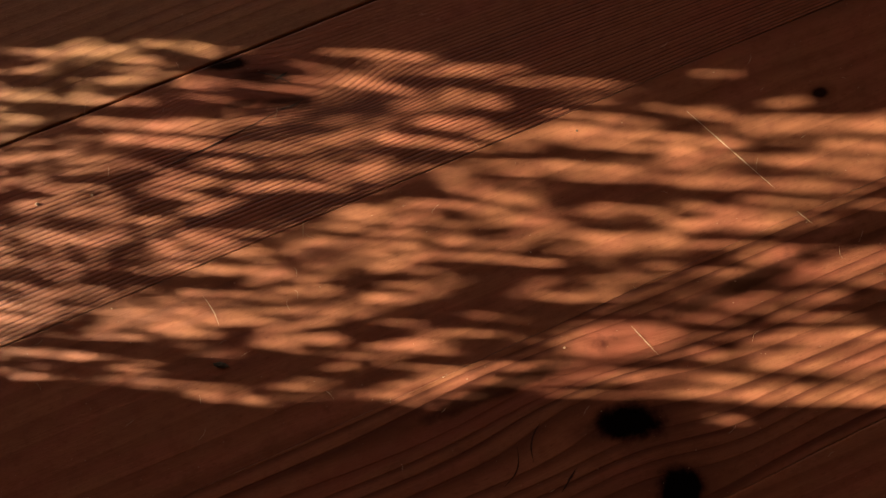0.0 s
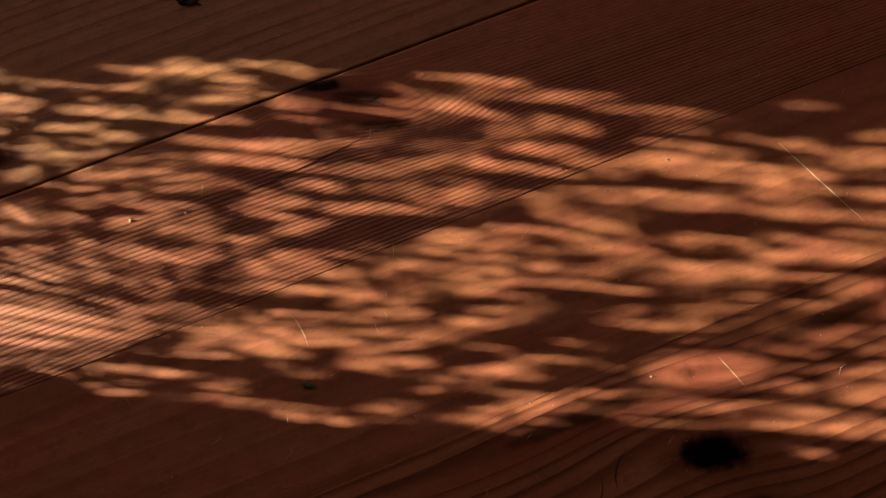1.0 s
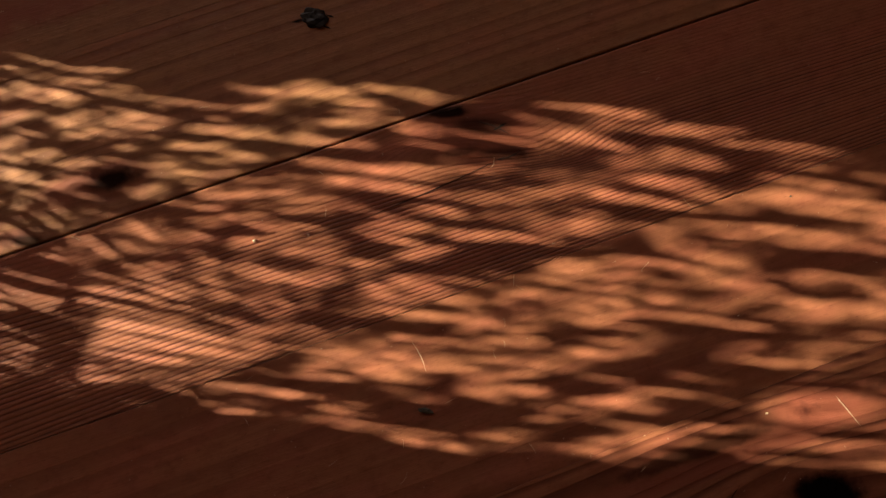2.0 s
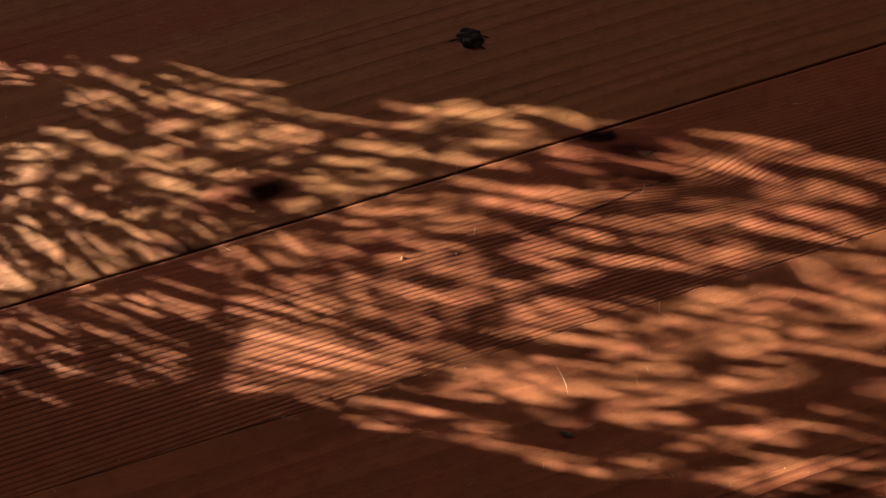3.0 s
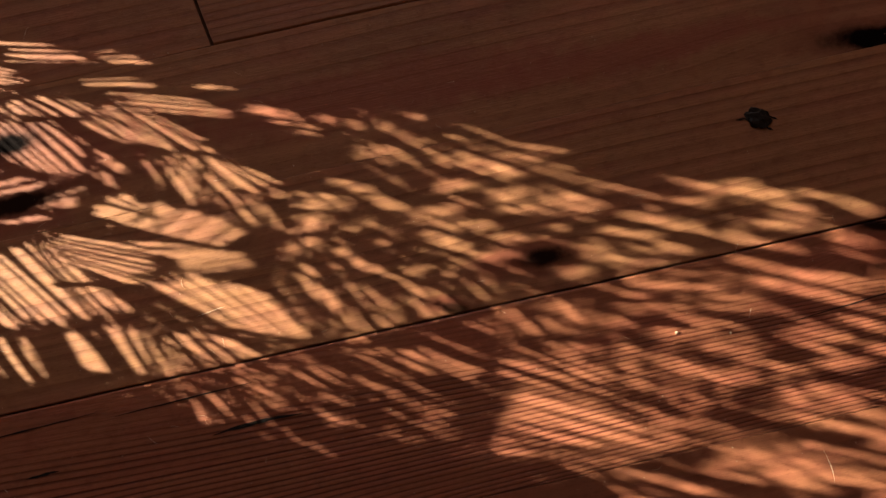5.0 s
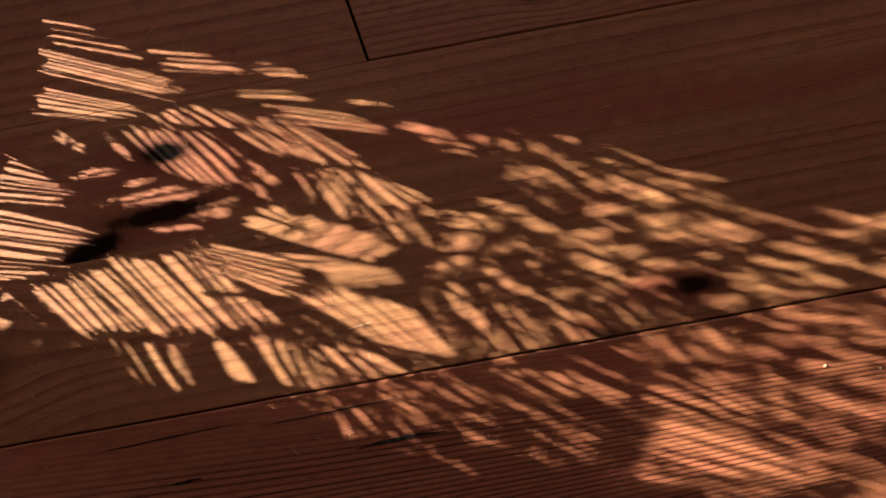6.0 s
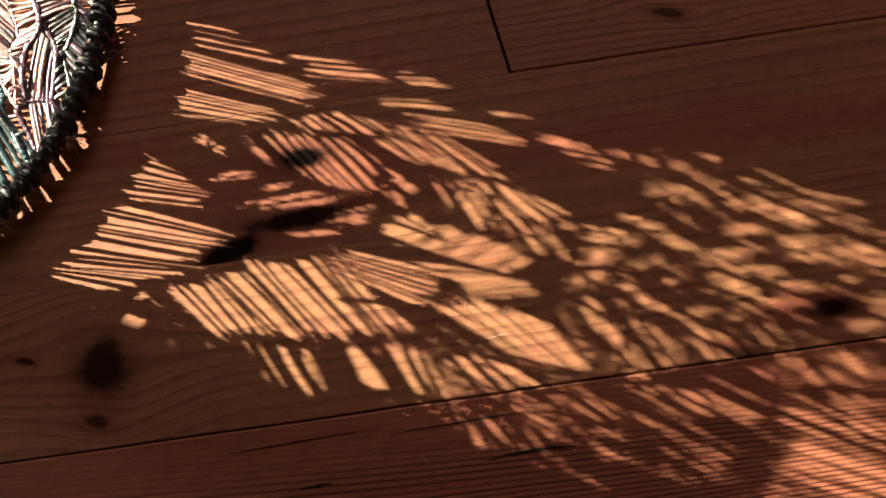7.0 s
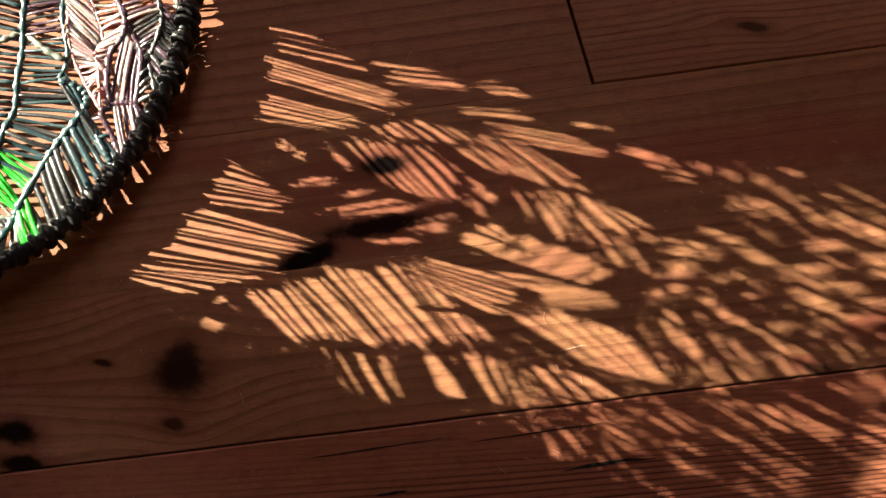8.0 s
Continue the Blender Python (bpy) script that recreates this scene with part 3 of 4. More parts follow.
# openings of the weave, placed to let sun onto the boards, in millimetres across and up: lens-shaped eyes
# (from, to, width) and fans of strings (one edge, the other edge, gaps, share of the width that the strings fill)
EYES = {
    "honey": [(134.8, 145.5, 136.4, 155.5, 5.4), (140.7, 154.9, 140.4, 160.3, 3.0), (141.6, 158.9, 137, 165, 6.6), (129, 142.1, 131.6, 158.3, 3.6), (113.5, 142.8, 116.2, 151.5, 2.9), (108.5, 138.8, 109.9, 145.5, 4.2), (108.6, 147.5, 110.8, 158.3, 4.2), (97.3, 138.9, 97.1, 144.9, 4.2), (125.9, 150.8, 126.1, 158.9, 3.0), (88.5, 138.9, 90.8, 142.9, 4.1), (122.3, 158.9, 120.1, 165.7, 7.2), (104.3, 165.7, 103.8, 173.2, 7.1), (130, 173.9, 122, 185.6, 10.8), (140.8, 182.2, 139.9, 191.9, 4.2), (123, 183.6, 119.4, 190.5, 5.4), (121.6, 191.2, 117.5, 200.2, 6.7)],
    "vane": [(111.6, 186.3, 100.8, 200.2, 10.2), (104, 178.7, 96.8, 187.7, 10.8), (131.1, 200.2, 128.6, 217.2, 6.1), (135.3, 191.9, 132.3, 198.8, 4.9), (94.7, 147.5, 90.9, 165.8, 13.6), (75.6, 140.9, 79.4, 149.6, 4.7), (74, 147.6, 77.3, 157, 4.7), (81.1, 138.9, 83.5, 146.2, 4.8), (78.2, 161.7, 78.2, 169.2, 5.4), (65.3, 156.3, 69.8, 164.4, 5.9), (88.4, 171.2, 95.4, 180.8, 7.2), (74.6, 176.7, 80, 186.3, 8.4), (52.7, 160.4, 59.2, 167.8, 5.3), (67.1, 165.8, 68.7, 174, 5.4), (79.8, 169.8, 83, 178.7, 4.2), (65, 138.9, 63, 144.2, 5.9), (51, 142.9, 53.7, 149.6, 7.1)],
    "close": [(43.1, 148.3, 46.7, 159.7, 8.2), (40.9, 152.3, 34.2, 164.4, 14.8), (38, 161.1, 32.4, 171.2, 8.9), (40, 139, 33.7, 145, 7.7), (31.2, 139, 23.1, 151.7, 7.1), (18, 139, 12.9, 143.7, 5.9), (12.9, 143.7, 3.1, 155.7, 8.8), (3.3, 139, -4.2, 147, 10.0), (22.2, 155, 22.8, 167.2, 5.4), (35.6, 172.6, 41.3, 179.4, 5.3), (49.8, 176.7, 62.6, 192.6, 13.7), (36.9, 180.1, 47.9, 191.2, 13.2), (26.9, 182.2, 35.8, 190.5, 7.2), (77.9, 191.2, 68.9, 198.8, 12.0), (65.7, 193.3, 68.4, 204.4, 7.9), (56.4, 196.7, 58.3, 207.2, 10.3), (36.6, 195.3, 40.2, 202.3, 9.0)],
    "broad": [(42.4, 190.5, 45.6, 195.3, 7.8), (109.3, 204.5, 107.1, 219.3, 12.2), (98.9, 198.1, 95.6, 204.4, 6.1), (97.7, 207.3, 99.1, 214.3, 3.6), (83.9, 198.8, 83.5, 220, 7.9), (97, 219.3, 96.3, 230.7, 18.3), (111.3, 229.3, 113.2, 238.7, 7.4), (116.9, 219.3, 118.8, 228.6, 4.9), (93.2, 230.7, 93.9, 250.3, 11.1), (82, 220, 81, 230.7, 9.1), (124, 231.5, 127.5, 238, 3.7), (139, 222.9, 140.1, 230.8, 2.5), (116.1, 237.9, 115.8, 251.8, 6.2), (105.6, 239.4, 101.9, 251.7, 7.4), (64.9, 221.4, 64.4, 228.5, 6.1), (41.8, 207.9, 52, 222.8, 10.3), (45, 200.2, 55.4, 207.9, 7.8), (58.5, 220, 62.9, 237.1, 10.4)],
    "far": [(29.1, 212.9, 35.1, 221.4, 4.9), (18, 200.9, 23.5, 206.5, 6.7), (16, 207.2, 21.9, 215, 7.3), (36.3, 228.5, 42.4, 237.1, 12.2), (38, 238.6, 46.4, 251.6, 11.0), (28.1, 234.2, 32.4, 241.4, 4.9), (19.2, 235.6, 23.4, 242.9, 6.1), (-10.4, 205.8, -1.8, 222, 15.7), (-3.3, 228.4, 3.4, 251.5, 7.9), (-12.8, 229.9, -12.6, 251.5, 8.5), (-9.8, 221.3, -15.4, 228.4, 7.3), (-29.9, 222.7, -29.8, 238.5, 12.1), (-38.2, 185.7, -26.1, 197.4, 9.5), (-20.2, 196.7, -22, 204.4, 6.0), (-23, 178.1, -10.2, 193.3, 10.2), (-25.9, 239.9, -30.3, 251.5, 8.0), (-22.7, 210, -28.8, 219.9, 4.9)],
    "low": [(19.3, 167.8, 25, 180.1, 7.1), (23.2, 161.1, 26.7, 172.6, 4.1), (4.4, 154.4, 8.3, 165.8, 7.7), (11.6, 171.3, 14.5, 179.5, 6.5), (-5, 151, -0.1, 172.6, 10.1), (-4.2, 169.2, 9.6, 186.3, 11.9), (-12.7, 149, -9.4, 165.8, 7.1), (-14, 168.6, -10.1, 180.8, 5.9), (-33.4, 137.8, -30.6, 147, 3.0), (-37.2, 137.8, -34.8, 148.4, 2.4), (-30.7, 150.1, -31.7, 159.1, 3.6), (-36, 149.7, -37.9, 161.1, 3.5), (-41.7, 161.1, -43.9, 166.5, 4.1), (-43.8, 167.2, -46.1, 172, 4.1), (-35.8, 171.3, -34.8, 178.8, 4.8), (-36.7, 185.7, -32.8, 192.6, 7.1), (7.4, 182.2, 18.2, 193.3, 6.0), (-46.2, 224.8, -47.9, 230.5, 3.0)],
    "cells": [(113.6, 100.6, 113, 106.4, 7.1), (118.4, 104, 114.2, 109.2, 4.2), (119.3, 109.7, 116.7, 113.3, 5.9), (121.9, 112.4, 117.2, 121.8, 8.9), (129.1, 116.7, 127, 129.2, 1.8), (131.6, 111.3, 131.9, 114.8, 1.7), (133.1, 117.6, 136.3, 127.4, 1.8), (102.2, 111.1, 111.1, 117.1, 5.9), (94.4, 98.2, 95.6, 104.3, 4.2), (81.2, 94.1, 85.6, 101.8, 8.8), (89, 103.8, 90.7, 108.7, 6.5), (84.8, 109, 94.1, 115.4, 8.9), (67.9, 94.7, 74.1, 99.5, 10.0), (70.3, 100.3, 79.4, 105, 7.7), (74.2, 105.9, 78.9, 108.5, 3.0), (67.3, 105.1, 71.1, 107.5, 4.1), (82.9, 113.3, 91, 120.1, 5.3), (82.3, 119.1, 87.8, 123.8, 4.7)],
    "mesh": [(77.3, 110.7, 74.5, 117.3, 7.6), (68.6, 117.5, 79.6, 124.1, 7.0), (70.6, 127.3, 77.9, 132.7, 7.0), (102.3, 117.5, 110.5, 122.8, 8.8), (109.7, 123.6, 110.2, 132, 7.6), (97.7, 119.1, 104.3, 125.9, 4.1), (51.8, 94, 59.5, 98.7, 13.5), (62.6, 100.3, 55.7, 104.2, 8.8), (51, 102.6, 55, 106.7, 4.7), (53.5, 108.9, 58.9, 112.2, 10.0), (59.9, 113.3, 60.5, 116.1, 7.6), (109.2, 134.2, 111.2, 141.8, 4.1), (89.5, 127.9, 93.3, 133.4, 2.9), (84.1, 130.3, 85.8, 135.1, 4.1), (84.5, 133.8, 85.4, 139.4, 4.1), (92.7, 125, 97.5, 129, 2.4), (97.8, 131.8, 105.4, 142.8, 3.0), (87.8, 129.4, 94, 140.4, 2.4)],
    "tip": [(128.2, 141.1, 131.3, 145.9, 3.6), (123.1, 140.6, 126.9, 146.1, 2.4), (133.2, 147.9, 137, 154.1, 5.2), (137.1, 145.7, 141.6, 152.5, 2.3), (127.2, 149.6, 133.4, 157.6, 3.0), (112.7, 142.5, 115.1, 145.9, 2.9), (112.2, 146.7, 112.4, 151.6, 4.1), (118.4, 149.9, 123.2, 158, 4.6), (83, 91.2, 82.1, 94.1, 4.1), (72.6, 91.6, 65.8, 94.1, 8.8), (124.5, 89.4, 124, 93.7, 3.5), (128.3, 95, 126.5, 97.9, 4.2), (127.7, 98.6, 127.4, 101.5, 4.1), (138.8, 106, 138.5, 108.9, 2.9), (116.1, 91.9, 118.6, 96.8, 1.7), (120, 89.6, 121.5, 95.3, 2.3)],
    "tufts": [(75.1, 44.3, 70.5, 48.7, 6.5), (80.2, 50.8, 71.7, 54.7, 5.3), (55.5, 47.8, 64.2, 53.3, 5.3), (57.7, 54.4, 64.1, 58.1, 4.1), (43.4, 51.5, 65.4, 62.2, 4.1), (45, 54.5, 66.9, 65.8, 4.1), (50.7, 63.1, 65.7, 69.7, 5.8), (35.3, 58, 46.2, 65.2, 4.1), (75.7, 68.4, 69.8, 72.4, 5.9), (84, 69.2, 77.4, 73.4, 5.9), (49.6, 64.6, 57.8, 68.6, 5.2), (-36.4, 33.9, -41.7, 36.4, 3.5), (-32.1, 36.4, -37.4, 39.6, 4.7), (-36, 47.5, -43.7, 48.8, 4.1), (-30.6, 52, -34.9, 53, 2.9), (124.3, 85.8, 125.6, 93.7, 5.2), (120.7, 90.4, 121.7, 96.8, 2.4), (129.4, 78.9, 133.7, 85.2, 2.3)],
}
FANS = {
    "left_wing": [
        ([(118.9, 38.9), (105.2, 40.6)], [(119.7, 58.7), (106.5, 56)], 6, 0.45),
        ([(134.7, 39), (120.6, 38.4)], [(136.9, 45.7), (125.6, 56.2)], 4, 0.8),
        ([(98.6, 39.4), (82.4, 41.1)], [(101.1, 53.4), (88.2, 51)], 6, 0.5),
        ([(132.5, 53.5), (122.2, 56.6)], [(137, 60.7), (131.8, 67.7)], 4, 0.6),
        ([(136.4, 66.4), (132.9, 69.2)], [(141.5, 69.4), (137.2, 75.5)], 3, 0.65),
    ],
    "crest": [
        ([(121.4, 65.6), (118.4, 67.2)], [(128.3, 72), (125.4, 76.2)], 2, 0.5),
        ([(96.9, 55.4), (103.3, 58.3), (109.4, 62.4), (110.1, 67.2)], [(92.5, 57.9), (97.8, 62), (102.9, 68), (101.5, 73.7)], 7, 0.5),
        ([(98.2, 66.8), (111.1, 69), (115.3, 72.8)], [(92.7, 71), (94.3, 77.4), (101.9, 84.6)], 9, 0.45),
        ([(117.8, 68.8), (116, 70.3), (110, 72.9)], [(123.6, 79.3), (121.3, 82.5), (116.9, 84.4)], 4, 0.5),
        ([(86.3, 52), (88.8, 55.5), (91.9, 59.4), (96.6, 63.6)], [(67.8, 59.8), (69.3, 63.4), (70.6, 67.6), (90.1, 68.2)], 9, 0.5),
    ],
    "low_wing": [
        ([(58.3, 38.6), (51.2, 38.6), (40.2, 37.6), (28.3, 35.4)], [(55, 42.6), (51.2, 45.2), (46.1, 48.2), (36.7, 46.8)], 8, 0.5),
        ([(27.9, 36.6), (13.2, 33.7), (4.4, 33.1), (-13.7, 31.5), (-22.3, 29.2)], [(29.3, 52), (22, 50.8), (10.8, 49.1), (0.2, 46.3), (-22.7, 36.7)], 13, 0.5),
        ([(-9.4, 44.6), (-1.6, 49.8), (4.3, 51.4), (15.6, 55.2), (22.8, 58.2), (29.4, 63.3), (35.6, 65.6)], [(-26.4, 52.3), (-21.5, 56.5), (-17.1, 60.7), (-12.8, 65.6), (-5.9, 69.7), (-0.3, 72.9), (6.4, 77)], 17, 0.42),
        ([(38, 65.5), (23.9, 66.3)], [(41.2, 79.5), (17.9, 76.2)], 6, 0.45),
        ([(-39, 40.4), (-13.6, 42.6), (-22.2, 45.8)], [(-36.3, 42.9), (-19.1, 45.3), (-30.3, 49.4)], 3, 0.7),
    ],
    "breast": [
        ([(-25.5, 55.8), (-22, 61.6), (-17.5, 66.2)], [(-44.2, 60.4), (-42.7, 66.6), (-30.8, 68.5)], 6, 0.8),
        ([(-13.2, 68.9), (-9, 71.5), (-4.8, 75.2), (-2.2, 78.1)], [(-29, 71.7), (-26.2, 77.5), (-24.1, 79.1), (-23.5, 82.3)], 4, 0.58),
        ([(-2, 78.2), (-0.4, 81.3), (5.6, 90)], [(-24.2, 82.7), (-18.7, 86.8), (-0.1, 96.5)], 7, 0.35),
        ([(49, 69.1), (62.3, 72), (66.3, 75.8)], [(50.7, 71.8), (59.1, 78.8), (49.5, 78.6)], 3, 0.25),
        ([(48.5, 72.1), (47.5, 79.5), (48.6, 87.1)], [(64.8, 75.9), (64.3, 83.2), (61.4, 90.7)], 10, 0.25),
    ],
    "feather": [
        ([(42, 74.8), (35.2, 81), (30.5, 83.8)], [(46.8, 82.8), (47.9, 88.9), (43.8, 92.4)], 7, 0.25),
        ([(21.2, 78.2), (30.7, 84.9), (32, 92.8)], [(7.3, 89.9), (8.1, 97.4), (10.2, 100.9)], 6, 0.2),
        ([(40, 93.4), (49.1, 96.2), (51.2, 101.3), (47.3, 105.5)], [(10.2, 100.9), (15.3, 104.7), (24.6, 109.3), (33.3, 112.3)], 9, 0.5),
        ([(86.4, 74.2), (87.8, 77.8), (93.4, 80.4), (94.2, 84), (96.1, 85.5)], [(68.2, 79), (70.3, 82.5), (75.1, 86.7), (82.7, 90.1), (92, 92.4)], 8, 0.38),
        ([(72.9, 84.5), (79.6, 88.5), (78.7, 91.4)], [(61.9, 88.1), (65.7, 91.5), (69.7, 94.1)], 4, 0.5),
    ],
    "shaft": [
        ([(37.4, 117.4), (50.2, 121.1), (57.4, 127.9), (60.9, 133)], [(33, 122.2), (36.8, 126), (43.2, 132), (54.2, 138.9)], 9, 0.4),
        ([(81.6, 133.9), (72, 138.2), (55.6, 135.3)], [(88.9, 147.6), (82.8, 153.8), (73.1, 153.8)], 7, 0.5),
        ([(54.5, 141), (42.3, 141.8)], [(60.1, 151.6), (49.7, 155.5)], 3, 0.45),
        ([(12.9, 122.7), (28.9, 127.3), (36.8, 132.2), (41.7, 139.1), (44.8, 145.9)], [(6.5, 137.7), (15.1, 143.3), (20.8, 149.7), (29.2, 151.4), (43.1, 156.4)], 9, 0.42),
        ([(-17.2, 122.9), (10.3, 125.6), (14.3, 129.7)], [(-15.4, 141.4), (4.4, 146.2), (7.6, 150.9)], 5, 0.28),
    ],
    "tail": [
        ([(-20.1, 123), (-33, 122.1)], [(-11.3, 141.6), (-19.9, 141.9)], 3, 0.4),
        ([(-19.2, 87.1), (-10.3, 92.4), (-10.2, 102.4)], [(-32.1, 103.4), (-21.9, 113.6), (-37.5, 123.7)], 9, 0.45),
        ([(7.3, 101.6), (14, 108.5), (16.4, 115.5)], [(-0.6, 109.1), (6.2, 115.9), (12.9, 122.7)], 6, 0.45),
        ([(-10.9, 101.7), (-8.9, 103.8), (-4.9, 109.3)], [(-17.6, 113.4), (-10.8, 120.2), (-16.4, 126.7)], 5, 0.3),
        ([(62.5, 120.6), (54.2, 119.9)], [(54.8, 125.2), (50.9, 121.8)], 2, 0.35),
        ([(-13.8, 92.6), (-4, 97.9), (-3.2, 106.4)], [(-25.9, 98.8), (-19.3, 107.1), (-17.1, 116.9)], 8, 0.36),
        ([(-23.2, 101.5), (-13.3, 105.4), (-11.1, 113.8)], [(-32.6, 110.5), (-25.8, 117.3), (-27.8, 124.4)], 7, 0.4),
        ([(-28.5, 83.9), (-22.2, 87.2), (-19.7, 92.8)], [(-43.3, 87.4), (-40.1, 93.7), (-40.5, 99.5)], 6, 0.62),
        ([(41.8, 107.3), (49.6, 110.5), (62.5, 120.6)], [(29.1, 111.4), (36.7, 116), (53.4, 123.8)], 6, 0.5),
    ],
}


def lens(y0, z0, y1, z1, w, power=0.75):
    """The outline of an opening: pointed at both ends, a little lopsided and bowed."""
    n, skew, bow = 9, rng.uniform(-0.3, 0.3), rng.uniform(-0.18, 0.18) * min(w, 8.0)
    mid = [(y0 + (y1 - y0) * i / n + bow * math.sin(math.pi * i / n), z0 + (z1 - z0) * i / n, 0.55 * w * math.sin(math.pi * (i / n) ** (1 + skew)) ** power) for i in range(n + 1)]
    return [(y + h, z) for y, z, h in mid] + [(y - h, z) for y, z, h in reversed(mid)]


def bundle(p, q, w0, w1, store, sway=1.0):
    """Cords side by side from p to q that together are w0 wide at p and w1 at q."""
    d = (q - p).normalized()
    side = Vector((0, -d.z, d.y))
    strands = max(1, math.ceil(max(w0, w1) / 0.0024))
    bow = Vector((rng.uniform(-1, 1) * 0.001, rng.uniform(-1, 1) * 0.0007, rng.uniform(-1, 1) * 0.0010)) * sway
    for j in range(strands):
        o = (j + 0.5) / strands - 0.5
        a, b = p + side * w0 * o, q + side * w1 * o
        m = a.lerp(b, 0.5) + bow
        r0, r1 = w0 / strands * 0.56, w1 / strands * 0.56
        tube(spline([a, m, b], 4), lambda t: max(0.00022, r0 + (r1 - r0) * t), 5, False, store)


# the upper and lower edge of the open-worked field: height, place across
FIELD_TOP = [(46, 120), (68, 126), (83, 137), (110, 143), (128, 128), (146, 136), (166, 140), (190, 143), (217, 135), (248, 126)]
FIELD_LOW = [(53, -28), (68, -35), (82, -39), (104, -48), (125, -36), (139, -35), (161, -43), (186, -44), (207, -37), (248, -37)]


def level(rows, z):
    return float(np.interp(z, [r[0] for r in rows], [r[1] for r in rows]))


openings = []
for name in EYES:
    for y0, z0, y1, z1, w in EYES[name]:
        parts = 1 if w < 4 else 2 if w < 7 else 3 if w < 11 else 4
        for j in range(parts):
            o = ((j + 0.5) / parts - 0.5) * w * 1.05
            a, b = rng.uniform(-0.02, 0.30 / parts), rng.uniform(-0.02, 0.30 / parts)
            grow = 1.06 if parts == 1 else 1.14
            ym, zm = (y0 + y1) / 2, (z0 + z1) / 2
            ya, za, yb, zb = ym + (y0 - ym) * (grow - a), zm + (z0 - zm) * (grow - a), ym + (y1 - ym) * (grow - b), zm + (z1 - zm) * (grow - b)
            openings.append(lens(ya + o, za, yb + o * 0.8, zb, w / parts * rng.uniform(0.78, 0.96)))
for name, rows in FANS.items():
    for edge_a, edge_b, gaps, fill in rows:
        line_a, line_b = ([up(y, z) for y, z in e] for e in (edge_a, edge_b))
        fine = min(z for y, z in edge_a) > 72
        gaps = round(gaps * (1.35 if fine else 1.1))
        marks = [0.0] + [(i + rng.uniform(-0.3, 0.3)) / gaps for i in range(1, gaps)] + [1.0]
        # each gap runs out beyond the edges, or stops short of them, by its own amount
        out_a, out_b = [], []
        for k0, k1 in zip(marks, marks[1:]):
            for k, sa, sb in ((k0, -0.05, -0.05), (k0 * 0.7 + k1 * 0.3, rng.uniform(-0.12, 0.16), rng.uniform(-0.14, 0.18)),
                              (k0 * 0.3 + k1 * 0.7, rng.uniform(-0.12, 0.12), rng.uniform(-0.14, 0.18))):
                p, q = along(line_a, k), along(line_b, k)
                out_a.append(p + (p - q) * sa)
                out_b.append(q + (q - p) * sb)
        openings.append([(p.y * 1000 + 44, p.z * 1000 / RISE) for p in out_a + out_b[::-1]])
        store = ([], [])
        for i, k in enumerate(marks):
            p, q = along(line_a, k), along(line_b, k)
            d = (q - p).normalized()
            side = Vector((0, -d.z, d.y))
            h = 0.5 / gaps
            share = min(0.85, (fill + 0.10 if fine and fill > 0.3 else fill) * rng.uniform(0.65, 1.35))
            w0 = abs((along(line_a, min(1, k + h)) - along(line_a, max(0, k - h))).dot(side)) * share
            w1 = abs((along(line_b, min(1, k + h)) - along(line_b, max(0, k - h))).dot(side)) * share
            over = (q - p) * 0.2
            bundle(p - over, q + over, max(w0, 0.0005), max(w1, 0.0005), store)
            if fine and fill > 0.3 and 0 < i < gaps and i % 2:
                # strings that cross the others
                g = min(1.0, max(0.0, k + rng.choice((-1, 1)) * rng.uniform(0.2, 0.55)))
                bundle(p, along(line_b, g), rng.uniform(0.0008, 0.0018), rng.uniform(0.0007, 0.0014), store)
            if rng.random() < 0.45:
                # a thin stray thread beside the bundle
                g = min(1.0, max(0.0, k + rng.uniform(-0.6, 0.6) / gaps))
                bundle(along(line_a, k), along(line_b, g), 0.0006, 0.0006, store)
        tagged(mesh_of("barbs", *store, CORDS["brown"], frame_thing, "rows of thin taut strings"), kind="stuff")
# small slits between the feathers that thin the shadow, slanting near the rail and level higher up
count = 0
while count < 540:
    z = rng.uniform(74, 252)
    top_y, low_y = level(FIELD_TOP, z), level(FIELD_LOW, z)
    y = rng.uniform(low_y, top_y if z > 100 else low_y + 0.4 * (top_y - low_y))
    lie = float(np.interp(z, [70, 110, 150, 250], [-1.7, -1.0, -0.15, 0.0])) + rng.uniform(-0.3, 0.3)
    half, w = rng.uniform(3.0, 8.5) * (0.55 + z / 330), rng.uniform(0.5, 1.35) * (0.5 + z / 240)
    openings.append(lens(y - lie * half, z - half, y + lie * half, z + half, w))
    count += 1

# long loose strings that run with the feathers and split the wider gaps
store = ([], [])
for i in range(140):
    z = rng.uniform(100, 245)
    y = rng.uniform(level(FIELD_LOW, z), level(FIELD_TOP, z))
    lie = float(np.interp(z, [70, 110, 150, 250], [-1.7, -1.0, -0.2, 0.0])) + rng.uniform(-0.35, 0.35)
    half = rng.uniform(8, 24)
    w = rng.uniform(0.0010, 0.0020) * (0.6 + z / 330)
    bundle(up(y - lie * half, z - half), up(y + lie * half, z + half), w, w * rng.uniform(0.5, 1.0), store, 2.0)
tagged(mesh_of("barbs", *store, CORDS["brown"], frame_thing, "long loose strings"), kind="stuff")

